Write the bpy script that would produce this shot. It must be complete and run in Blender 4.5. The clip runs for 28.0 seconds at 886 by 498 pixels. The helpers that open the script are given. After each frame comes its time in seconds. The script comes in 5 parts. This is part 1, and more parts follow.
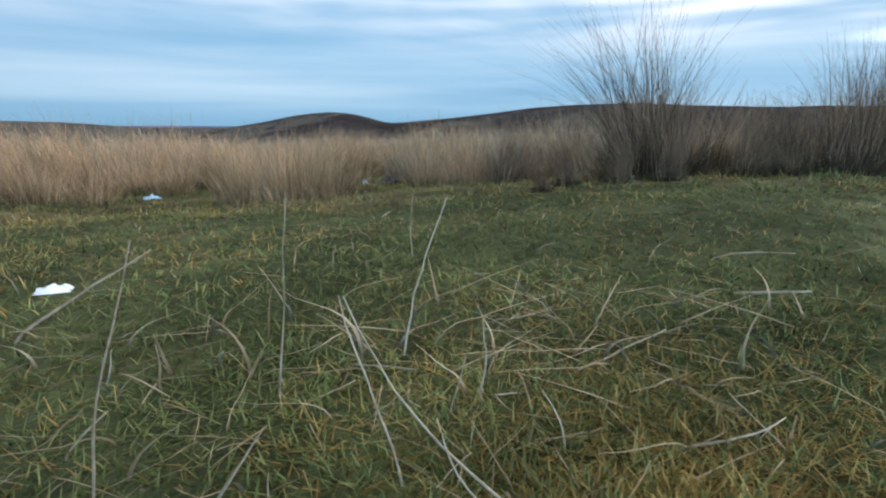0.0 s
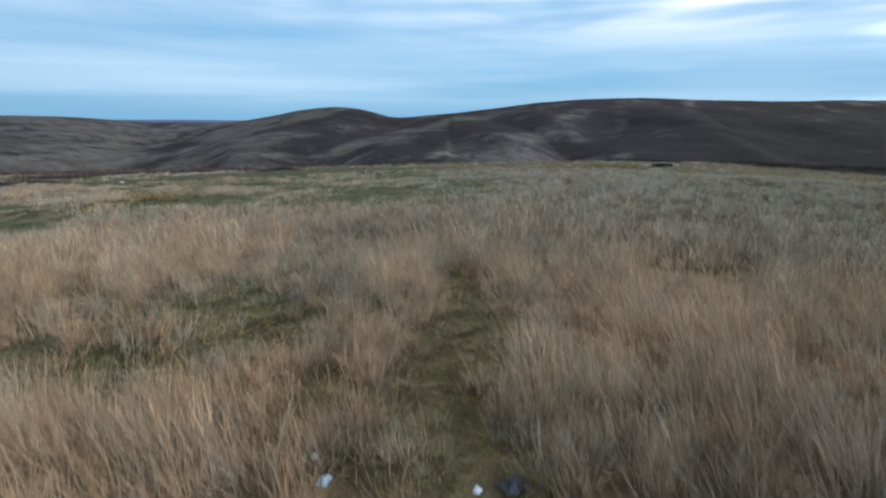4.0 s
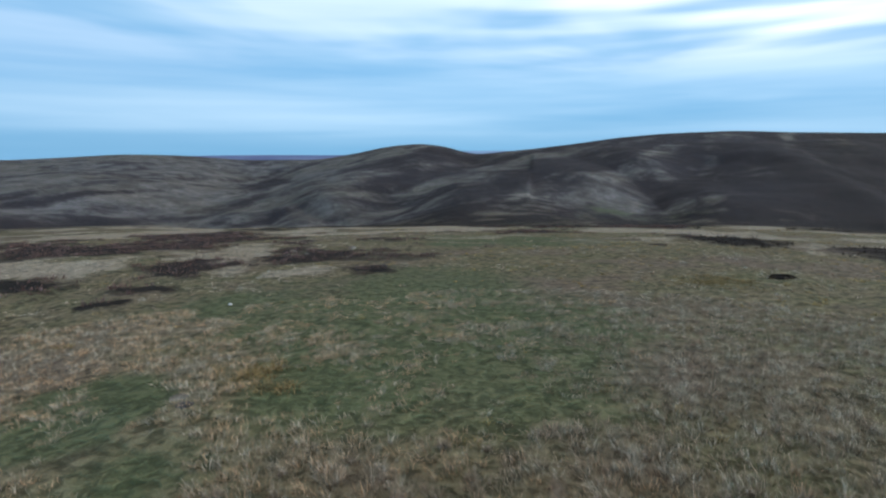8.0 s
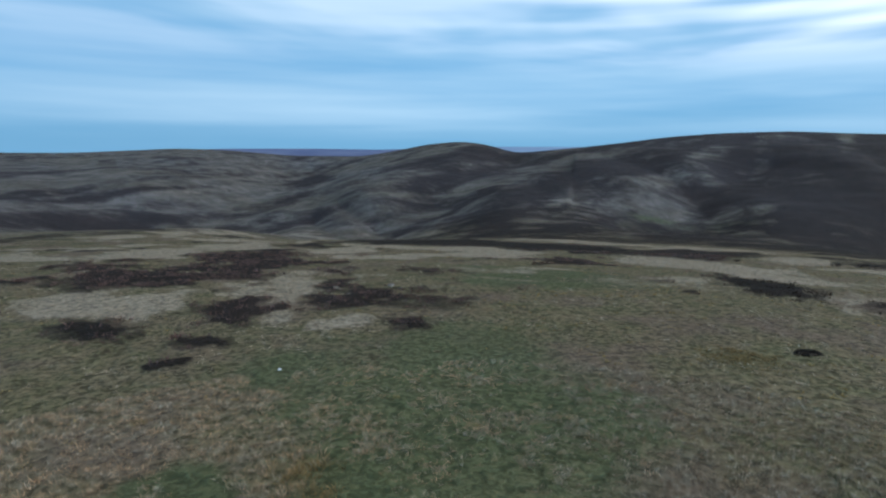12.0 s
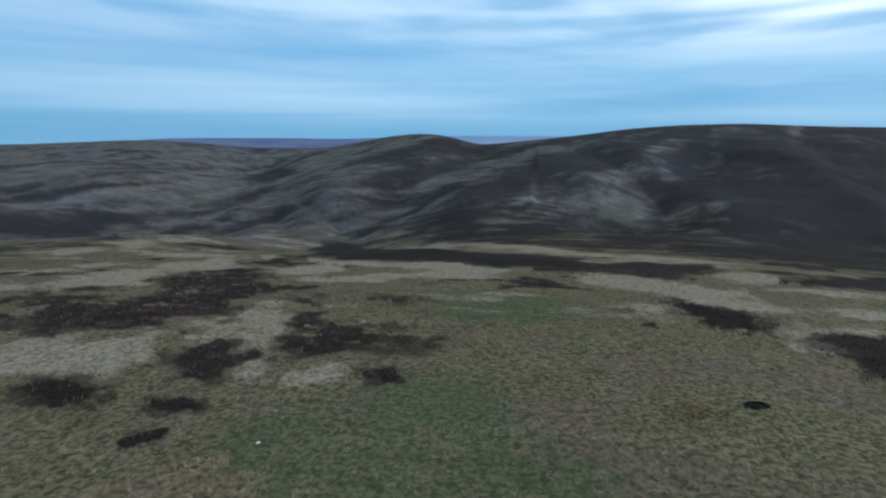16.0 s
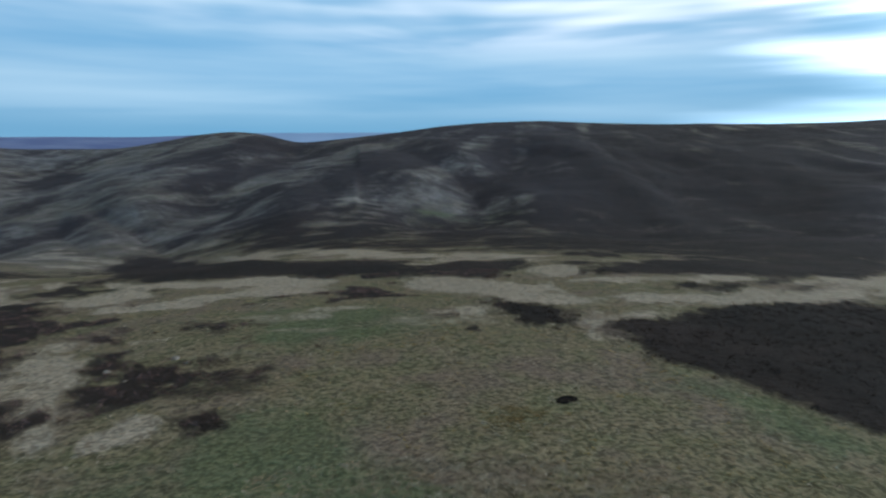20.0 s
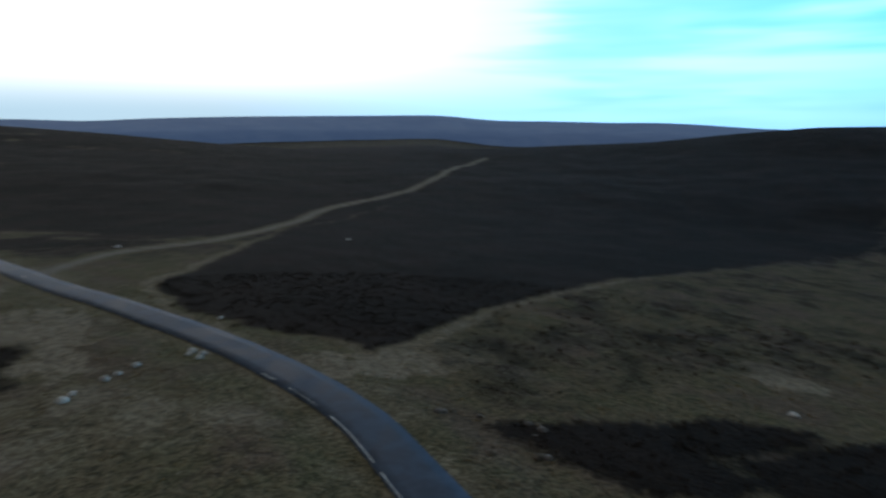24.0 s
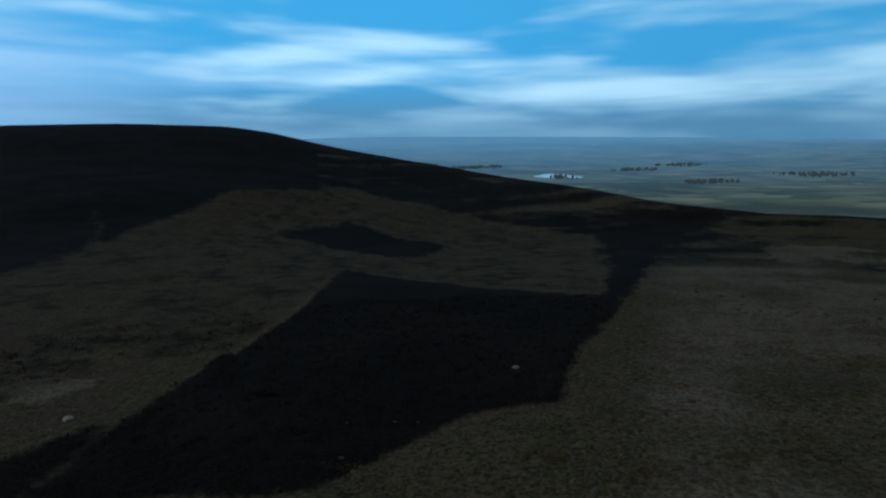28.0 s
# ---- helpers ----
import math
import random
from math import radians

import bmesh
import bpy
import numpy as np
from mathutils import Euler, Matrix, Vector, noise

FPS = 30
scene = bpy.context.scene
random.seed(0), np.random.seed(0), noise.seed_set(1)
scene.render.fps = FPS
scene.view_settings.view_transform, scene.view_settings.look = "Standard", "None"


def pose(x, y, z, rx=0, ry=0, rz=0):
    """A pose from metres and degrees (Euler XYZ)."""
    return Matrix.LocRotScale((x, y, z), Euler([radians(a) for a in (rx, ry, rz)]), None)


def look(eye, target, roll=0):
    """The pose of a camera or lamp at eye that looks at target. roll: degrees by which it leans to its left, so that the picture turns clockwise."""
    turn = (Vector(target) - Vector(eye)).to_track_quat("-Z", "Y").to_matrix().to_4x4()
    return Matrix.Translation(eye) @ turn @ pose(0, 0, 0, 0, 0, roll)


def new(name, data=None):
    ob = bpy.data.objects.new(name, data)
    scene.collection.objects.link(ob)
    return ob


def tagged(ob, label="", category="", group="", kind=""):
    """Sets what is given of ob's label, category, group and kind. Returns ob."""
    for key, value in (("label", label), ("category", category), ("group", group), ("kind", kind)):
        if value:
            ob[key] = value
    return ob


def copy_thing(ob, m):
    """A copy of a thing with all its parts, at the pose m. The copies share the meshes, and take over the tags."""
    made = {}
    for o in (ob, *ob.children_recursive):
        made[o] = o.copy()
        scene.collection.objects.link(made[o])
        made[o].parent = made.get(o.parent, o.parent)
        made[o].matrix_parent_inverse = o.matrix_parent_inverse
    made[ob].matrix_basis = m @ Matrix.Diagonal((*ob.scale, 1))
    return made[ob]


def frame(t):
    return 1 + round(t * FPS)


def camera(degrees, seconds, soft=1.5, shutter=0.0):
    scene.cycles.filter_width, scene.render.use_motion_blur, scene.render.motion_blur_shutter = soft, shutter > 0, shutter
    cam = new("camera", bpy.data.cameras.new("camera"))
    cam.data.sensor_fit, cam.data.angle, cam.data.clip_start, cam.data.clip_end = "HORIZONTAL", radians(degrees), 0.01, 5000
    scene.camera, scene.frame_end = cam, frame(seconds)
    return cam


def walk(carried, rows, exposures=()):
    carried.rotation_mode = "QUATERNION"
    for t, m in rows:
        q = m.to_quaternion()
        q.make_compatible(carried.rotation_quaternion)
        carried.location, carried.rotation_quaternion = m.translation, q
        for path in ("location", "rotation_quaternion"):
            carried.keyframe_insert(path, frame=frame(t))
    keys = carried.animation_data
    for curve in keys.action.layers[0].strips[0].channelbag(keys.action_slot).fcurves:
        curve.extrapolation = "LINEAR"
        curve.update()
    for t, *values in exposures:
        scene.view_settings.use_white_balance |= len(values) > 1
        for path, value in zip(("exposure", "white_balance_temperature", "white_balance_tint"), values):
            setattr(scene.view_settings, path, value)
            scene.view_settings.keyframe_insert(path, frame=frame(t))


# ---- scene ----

PATH = [
    (0, -0.529, 4.293, 1.410, 0.50, -12.22, 0.01),
    (0.5, -0.524, 4.286, 1.410, 0.46, -12.21, 0.00),
    (1, -0.526, 4.292, 1.412, 0.55, -12.28, 0.01),
    (1.5, -0.585, 4.365, 1.435, 0.45, -12.49, 0.01),
    (2, -0.642, 4.515, 1.510, 0.44, -12.72, 0.06),
    (2.5, -0.737, 4.767, 1.762, 0.34, -12.81, 0.17),
    (3, -0.872, 5.056, 1.964, 0.36, -12.95, -0.10),
    (3.5, -1.004, 5.321, 2.186, 0.75, -12.83, -0.29),
    (4, -1.114, 5.597, 2.523, 0.99, -12.81, 0.05),
    (4.5, -1.158, 5.929, 2.974, 1.98, -12.76, 0.11),
    (6.5, -1.759, 6.816, 4.945, 5.68, -11.40, -0.09),
    (7, -2.195, 7.064, 5.431, 6.33, -10.52, -0.31),
    (8, -2.202, 7.046, 6.540, 8.91, -9.57, -0.41),
    (9, -2.071, 6.802, 7.633, 11.09, -9.53, -0.24),
    (10, -1.903, 6.374, 8.735, 12.46, -9.70, -0.27),
    (11, -1.765, 6.175, 9.737, 12.77, -10.16, -0.13),
    (11.5, -1.680, 6.066, 10.231, 13.03, -10.09, 0.20),
    (13.5, -1.800, 5.818, 12.416, 12.72, -10.55, 0.36),
    (14, -1.878, 5.784, 12.966, 11.80, -10.89, 0.41),
    (15, -1.968, 5.744, 14.080, 10.31, -10.91, 0.32),
    (16, -2.110, 5.718, 15.167, 9.30, -11.22, 0.21),
    (17, -2.088, 5.888, 16.237, 8.72, -11.13, 0.19),
    (18, -2.094, 6.072, 16.721, 7.85, -11.25, 0.02),
    (19, -1.977, 6.390, 16.922, 6.97, -11.14, 0.14),
    (19.5, -1.846, 6.453, 16.931, 0.52, -11.47, -0.16),
    (20, -1.780, 6.440, 16.820, -8.37, -11.59, -0.21),
    (20.5, -1.780, 6.440, 16.820, -19.38, -11.76, 0.05),
    (21.5, -1.780, 6.440, 16.820, -46.00, -12.00, 0.00),
    (22.5, -1.780, 6.440, 16.820, -73.01, -11.95, 0.00),
    (23, -1.780, 6.440, 16.820, -89.20, -12.00, 0.40),
    (23.5, -1.780, 6.440, 16.820, -104.73, -12.10, 0.50),
    (24, -1.780, 6.440, 16.820, -121.99, -12.20, 0.60),
    (24.5, -1.780, 6.440, 16.820, -140.10, -12.20, 0.60),
    (25, -1.780, 6.440, 16.820, -157.30, -12.10, 0.60),
    (25.5, -1.780, 6.440, 16.820, -175.41, -12.10, 0.30),
    (26, -1.780, 6.440, 16.820, -188.95, -12.10, 0.00),
    (26.5, -1.780, 6.440, 16.820, -190.35, -12.10, 0.00),
    (27, -1.780, 6.440, 16.820, -191.14, -12.00, 0.00),
    (27.5, -1.780, 6.440, 16.820, -192.41, -12.00, 0.00),
    (28, -1.780, 6.440, 16.820, -192.28, -12.00, 0.00),
]
cam = camera(76.3, 28.0, soft=2.2, shutter=0.4)
EXPOSURES = [(0, 0.02, 6550, 17), (1.5, 0.02, 6500, 17), (3, 0.03, 6350, 16), (5, 0.0, 6250, 15), (7, 0.06, 6100, 14), (10, -0.10, 5900, 12), (19, -0.20, 5750, 9), (20.5, -0.28, 5950, 10), (22.5, -0.95, 6000, 10), (23.5, -1.65, 6350, 9), (24.0, -1.95, 6100, 10), (24.5, -2.9, 6000, 10), (25.0, -3.3, 5900, 10), (26.0, -3.1, 6000, 10), (28.0, -2.98, 6050, 10)]
walk(cam, [(t, pose(x, y, z, 90 + pitch, 0, yaw) @ pose(0, 0, 0, 0, 0, roll)) for t, x, y, z, yaw, pitch, roll in PATH], EXPOSURES)

# ---- world and sun ----
SUN_AZ, SUN_EL = 104.0, 22.0  # degrees clockwise from the y axis, and up


def socket_math(nt, op, a, b=None, c=None, clamp=False):
    n = nt.nodes.new("ShaderNodeMath")
    n.operation, n.use_clamp = op, clamp
    for i, v in enumerate((a, b, c)):
        if v is None:
            continue
        if isinstance(v, (int, float)):
            n.inputs[i].default_value = v
        else:
            nt.links.new(v, n.inputs[i])
    return n.outputs[0]


def mix_colour(nt, fac, a, b, blend="MIX"):
    n = nt.nodes.new("ShaderNodeMix")
    n.data_type, n.blend_type = "RGBA", blend
    for sock, v in ((n.inputs[0], fac), (n.inputs[6], a), (n.inputs[7], b)):
        if isinstance(v, (int, float)):
            sock.default_value = v
        elif isinstance(v, tuple):
            sock.default_value = (*v, 1)
        else:
            nt.links.new(v, sock)
    return n.outputs[2]


def noise_tex(nt, vec, scale, detail=4.0, rough=0.55, distortion=0.0):
    n = nt.nodes.new("ShaderNodeTexNoise")
    n.inputs["Scale"].default_value, n.inputs["Detail"].default_value = scale, detail
    n.inputs["Roughness"].default_value, n.inputs["Distortion"].default_value = rough, distortion
    if vec is not None:
        nt.links.new(vec, n.inputs["Vector"])
    return n.outputs[0]


def ramp(nt, fac, lo, hi, a=0.0, b=1.0):
    n = nt.nodes.new("ShaderNodeMapRange")
    n.interpolation_type = "SMOOTHSTEP"
    nt.links.new(fac, n.inputs[0])
    for i, v in enumerate((lo, hi, a, b)):
        n.inputs[i + 1].default_value = v
    return n.outputs[0]


def scaled(nt, vec, s, loc=(0, 0, 0), rot=(0, 0, 0)):
    n = nt.nodes.new("ShaderNodeMapping")
    nt.links.new(vec, n.inputs[0])
    n.inputs["Location"].default_value, n.inputs["Rotation"].default_value, n.inputs["Scale"].default_value = loc, rot, s
    return n.outputs[0]


def make_world():
    world = bpy.data.worlds.new("sky")
    scene.world = world
    world.use_nodes = True
    nt = world.node_tree
    nt.nodes.clear()
    out = nt.nodes.new("ShaderNodeOutputWorld")
    bg = nt.nodes.new("ShaderNodeBackground")
    sky = nt.nodes.new("ShaderNodeTexSky")
    sky.sky_type, sky.sun_disc = "NISHITA", False
    sky.sun_elevation, sky.sun_rotation = radians(SUN_EL), radians(SUN_AZ)
    sky.air_density, sky.dust_density, sky.ozone_density = 1.2, 1.0, 2.0
    tc = nt.nodes.new("ShaderNodeTexCoord")
    sep = nt.nodes.new("ShaderNodeSeparateXYZ")
    nt.links.new(tc.outputs["Generated"], sep.inputs[0])
    x, y, z = sep.outputs
    up = socket_math(nt, "MAXIMUM", z, 0.0)
    zz = socket_math(nt, "ADD", up, 0.07)
    comb = nt.nodes.new("ShaderNodeCombineXYZ")
    nt.links.new(socket_math(nt, "DIVIDE", x, zz), comb.inputs[0])
    nt.links.new(socket_math(nt, "DIVIDE", y, zz), comb.inputs[1])
    plane = comb.outputs[0]
    # closeness to the sun's azimuth, 0 to 1
    sx, sy = math.sin(radians(SUN_AZ)), math.cos(radians(SUN_AZ))
    dot = socket_math(nt, "ADD", socket_math(nt, "MULTIPLY", x, sx), socket_math(nt, "MULTIPLY", y, sy))
    # overcast veil on one side, breaking up to blue on the other
    bx, by = math.sin(radians(185)), math.cos(radians(185))
    dot2 = socket_math(nt, "ADD", socket_math(nt, "MULTIPLY", x, bx), socket_math(nt, "MULTIPLY", y, by))
    clear = ramp(nt, dot2, 0.05, 0.75)
    wide = noise_tex(nt, scaled(nt, tc.outputs["Generated"], (1.0, 1.0, 15.0), (0.7, 2.1, 0.35)), 1.0, 3, 0.5, 0.15)
    toward = ramp(nt, socket_math(nt, "ADD", dot, socket_math(nt, "MULTIPLY", socket_math(nt, "SUBTRACT", wide, 0.5), 0.7)), 0.36, 0.90)
    fine = noise_tex(nt, scaled(nt, tc.outputs["Generated"], (4.0, 4.0, 44.0), (3.7, 0.4, 0.0)), 1.0, 4, 0.55, 0.5)
    mass = noise_tex(nt, scaled(nt, plane, (0.34, 0.34, 1), (3.1, 1.7, 0)), 1.0, 4, 0.55, 0.5)
    dens = socket_math(nt, "ADD", socket_math(nt, "MULTIPLY", wide, 0.86), socket_math(nt, "MULTIPLY", fine, 0.14))
    thick = ramp(nt, dens, 0.26, 0.76)
    puff = noise_tex(nt, scaled(nt, tc.outputs["Generated"], (2.4, 2.4, 15.0), (1.3, 0.2, 0.6)), 1.0, 3, 0.5, 0.2)
    thin = ramp(nt, socket_math(nt, "SUBTRACT", puff, socket_math(nt, "MULTIPLY", x, 0.07)), 0.42, 0.72)
    cover = nt.nodes.new("ShaderNodeMix")
    cover.data_type = "FLOAT"
    nt.links.new(clear, cover.inputs[0])
    nt.links.new(thick, cover.inputs[2])
    nt.links.new(thin, cover.inputs[3])
    blue = mix_colour(nt, 1.0, sky.outputs[0], (0.055, 0.075, 0.105), "MULTIPLY")
    haze = ramp(nt, up, 0.0, 0.11, 1.0, 0.0)
    veil = mix_colour(nt, clear, (0.25, 0.55, 0.82), (0.55, 3.4, 6.4))
    low = mix_colour(nt, clear, (0.20, 0.49, 0.73), (0.85, 2.3, 3.8))
    base = mix_colour(nt, haze, veil, low)
    base = mix_colour(nt, 0.08, base, blue)
    lit = mix_colour(nt, clear, (0.56, 0.81, 0.97), (4.0, 6.5, 8.0))
    both = mix_colour(nt, socket_math(nt, "MULTIPLY", cover.outputs[0], ramp(nt, up, 0.0, 0.06, 0.25, 1.0)), base, lit)
    # brighter breaks in the veil higher up
    gap = ramp(nt, socket_math(nt, "ADD", mass, socket_math(nt, "MULTIPLY", wide, 0.5)), 0.59, 0.83)
    east = ramp(nt, x, -0.25, 0.35, 0.25, 1.0)
    bright = socket_math(nt, "MULTIPLY", socket_math(nt, "MULTIPLY", socket_math(nt, "MULTIPLY", gap, east), ramp(nt, z, 0.10, 0.22)), socket_math(nt, "SUBTRACT", 1.0, clear))
    both = mix_colour(nt, bright, both, (1.6, 1.6, 1.58))
    # the cloud deck closes to a plain grey high up
    deck = ramp(nt, z, 0.25, 0.42)
    both = mix_colour(nt, deck, both, (0.60, 0.53, 0.43))
    # towards the sun the sky pales, and the cloud in front of it is very bright
    both = mix_colour(nt, socket_math(nt, "MULTIPLY", toward, 0.9), both, mix_colour(nt, clear, (1.7, 2.6, 3.1), (2.1, 4.2, 6.6)))
    lowsky = ramp(nt, z, 0.015, 0.12, 0.12, 1.0)
    core = ramp(nt, dot, 0.80, 0.97, 0.0, 0.30)
    veiled = socket_math(nt, "MULTIPLY", lowsky, ramp(nt, socket_math(nt, "ADD", dens, core), 0.42, 0.58))
    both = mix_colour(nt, socket_math(nt, "MULTIPLY", toward, socket_math(nt, "MULTIPLY", veiled, ramp(nt, z, 0.3, 0.6, 1.0, 0.3))), both, mix_colour(nt, clear, (6.5, 6.3, 6.0), (3.0, 5.2, 7.4)))
    # thicker, greyer cloud to the west
    both = mix_colour(nt, ramp(nt, x, -0.75, -0.1, 0.14, 0.0), both, (0.22, 0.36, 0.52))
    nt.links.new(both, bg.inputs[0])
    bg.inputs[1].default_value = 1.0
    nt.links.new(bg.outputs[0], out.inputs[0])


make_world()
sun = new("sun", bpy.data.lights.new("sun", "SUN"))
sun.data.energy, sun.data.angle, sun.data.color = 0.6, radians(25), (1.0, 0.90, 0.78)
sun.matrix_world = look((0, 0, 50), (-50 * math.sin(radians(SUN_AZ)), -50 * math.cos(radians(SUN_AZ)), 50 - 50 * math.tan(radians(SUN_EL))))

# ---- terrain ----
CX, CY = -1.78, 6.44
EYE_Z = 16.82
# azimuth, elevation of the ridge from the hovering height (degrees), its distance (m)
RIDGE_A = [(-70, -0.7, 1100), (-46, -0.8, 1100), (-38, -0.45, 950), (-34, -0.6, 900), (-28, -1.15, 820), (-21, -1.25, 760), (-17, -0.55, 780), (-15, -0.1, 820),
           (-11.5, 0.25, 760), (-9, 0.0, 730), (-5.7, -0.95, 680), (-2, -0.55, 760), (4, 0.1, 800), (8.5, 0.72, 830), (13.4, 1.05, 860),
           (18, 1.17, 880), (22.4, 0.95, 900), (29, 0.75, 950), (36, 0.68, 1050), (43.5, 0.77, 1200), (48, 1.06, 1450), (53, 1.27, 1500)]
RIDGE_B = [(57, 1.05, 1450), (65.6, 0.54, 1300), (74, 0.3, 1100), (79.5, 0.1, 950), (85, -0.3, 800), (91, -0.8, 700), (96, -1.3, 620), (101, -1.8, 560), (110, -2.5, 520),
           (126, -2.1, 520), (142, -1.2, 520), (149, -0.3, 520), (155, 0.3, 520), (163, 0.47, 520), (171.7, 0.25, 500), (175.7, -0.32, 480),
           (180, -1.4, 460), (184, -2.26, 430), (191, -3.5, 380), (199, -4.9, 320), (207, -6.0, 260), (214, -7.1, 220), (222, -7.6, 210),
           (232, -7.2, 220), (250, -3.5, 400), (270, -1.5, 700)]
# azimuth, height at 14 m, 30 m, 80 m and 190 m from the middle
NEAR = [(-60, .2, -.4, -3, -10.5), (-45, .3, -.35, -3, -11), (-27, .35, -.35, -4.2, -12.8), (-14, .5, -.2, -3.9, -13), (0, .6, 0, -4, -14.5), (13, .7, .15, -3.2, -15),
        (25, .7, .2, -2.6, -13.5), (40, .55, 0, -3, -14), (55, .35, -.5, -3.4, -12.5), (70, 0, -1, -3, -8), (90, -.15, -1.2, -3.5, -9), (110, -.3, -1.6, -4.5, -10),
        (130, -.7, -2.5, -6, -11), (150, -.9, -3, -8, -13), (170, -.9, -3, -9, -14), (190, -.9, -3, -9, -18), (210, -.5, -2, -7, -15), (230, -.1, -1, -5, -12), (270, .1, -.5, -3, -10)]
# azimuth, height at the foot of the hills across the valley, and how far that holds
FOOT = [(-70, -15, 1), (-45, -16, 1), (-33, -17, 1), (-25, -16.5, 1), (-18, -15, 1), (-9, -7.5, 1), (2, -5.5, 1), (8, -10, 1), (13, -10, 1), (22, -7, 1), (40, -9, 1), (55, -11, .8), (66, -10, 0), (90, -8, 0), (270, -10, 0), (285, -12, .5)]
# azimuth, elevation of the far hills (degrees)
FAR = [(-60, -1.2), (-40, -0.6), (-35, -0.2), (-26, -0.16), (-19, -0.25), (-10, 0.1), (5, 0.1), (20, -0.5), (70, -0.3), (82, .15), (85, .30), (90, .16), (95, .5), (102, .76), (110.5, .95), (121.5, 1.15), (127, .65),
       (133, .65), (138, .55), (142, .6), (146, .45), (151, .1), (158, .0), (166, -0.3), (174, -0.6), (250, -0.6), (290, -1.2)]
N_AZ, N_RING = 1080, 470
BUMPS = [(-0.4, 4.5, 1.28, 0.18), (1.0, 6.4, 0.9, 0.17), (-1.7, 6.5, 0.8, -0.06), (-10.6, 19.3, 2.0, 0.3)]


# side valleys between the spurs: azimuth and distance along each, width, depth
TROUGHS = [([(-21, 165), (-18.5, 215), (-14, 300), (-10, 420), (-6.5, 600)], 22, 9), ([(-38, 280), (-33, 400), (-29, 560), (-24, 820)], 45, 16),
           ([(9, 220), (10.5, 280), (13, 350), (16, 480)], 16, 6), ([(27, 210), (33, 310), (31, 450)], 22, 6), ([(42, 240), (40, 330), (43, 480)], 22, 6)]


def curve_az(line):
    a = np.array(line, float)
    t = np.linspace(0, len(a) - 1, 40)
    return np.stack([np.interp(t, np.arange(len(a)), a[:, k]) for k in (0, 1)], axis=1)


def round_table(rows, col, az, soften):
    a = np.array([r[0] for r in rows], float)
    v = np.array([r[col] for r in rows], float)
    a = np.concatenate([a - 360, a, a + 360])
    v = np.tile(v, 3)
    fine = np.arange(0, 360, 0.25)
    got = np.interp(fine, a, v)
    k = np.exp(-0.5 * (np.arange(-80, 81) * 0.25 / soften) ** 2)
    got = np.convolve(np.concatenate([got[-80:], got, got[:80]]), k / k.sum(), "valid")
    return np.interp(az % 360, np.append(fine, 360), np.append(got, got[0]))


def smooth_noise(x, y, seed):
    """Value noise on a plane, -1 to 1."""
    xi, yi = np.floor(x).astype(np.int64), np.floor(y).astype(np.int64)
    fx, fy = x - xi, y - yi
    fx, fy = fx * fx * (3 - 2 * fx), fy * fy * (3 - 2 * fy)

    def cell(i, j):
        h = (i * 374761393 + j * 668265263 + seed * 974634777) & 0xFFFFFFFF
        h = ((h ^ (h >> 13)) * 1274126177) & 0xFFFFFFFF
        return ((h ^ (h >> 16)) & 0xFFFF) / 32767.5 - 1

    a, b, c, d = cell(xi, yi), cell(xi + 1, yi), cell(xi, yi + 1), cell(xi + 1, yi + 1)
    return (a * (1 - fx) + b * fx) * (1 - fy) + (c * (1 - fx) + d * fx) * fy


def fbm(x, y, seed, octaves=4):
    total, amp = 0.0, 1.0
    for i in range(octaves):
        total = total + amp * smooth_noise(x * 2 ** i + 17.3 * i, y * 2 ** i - 9.1 * i, seed + i)
        amp *= 0.5
    return total / 1.8


RINGS = np.concatenate([[0.0], 0.2 * (4850 / 0.2) ** np.linspace(0, 1, N_RING - 1)])
AZS = np.arange(N_AZ) * 360 / N_AZ


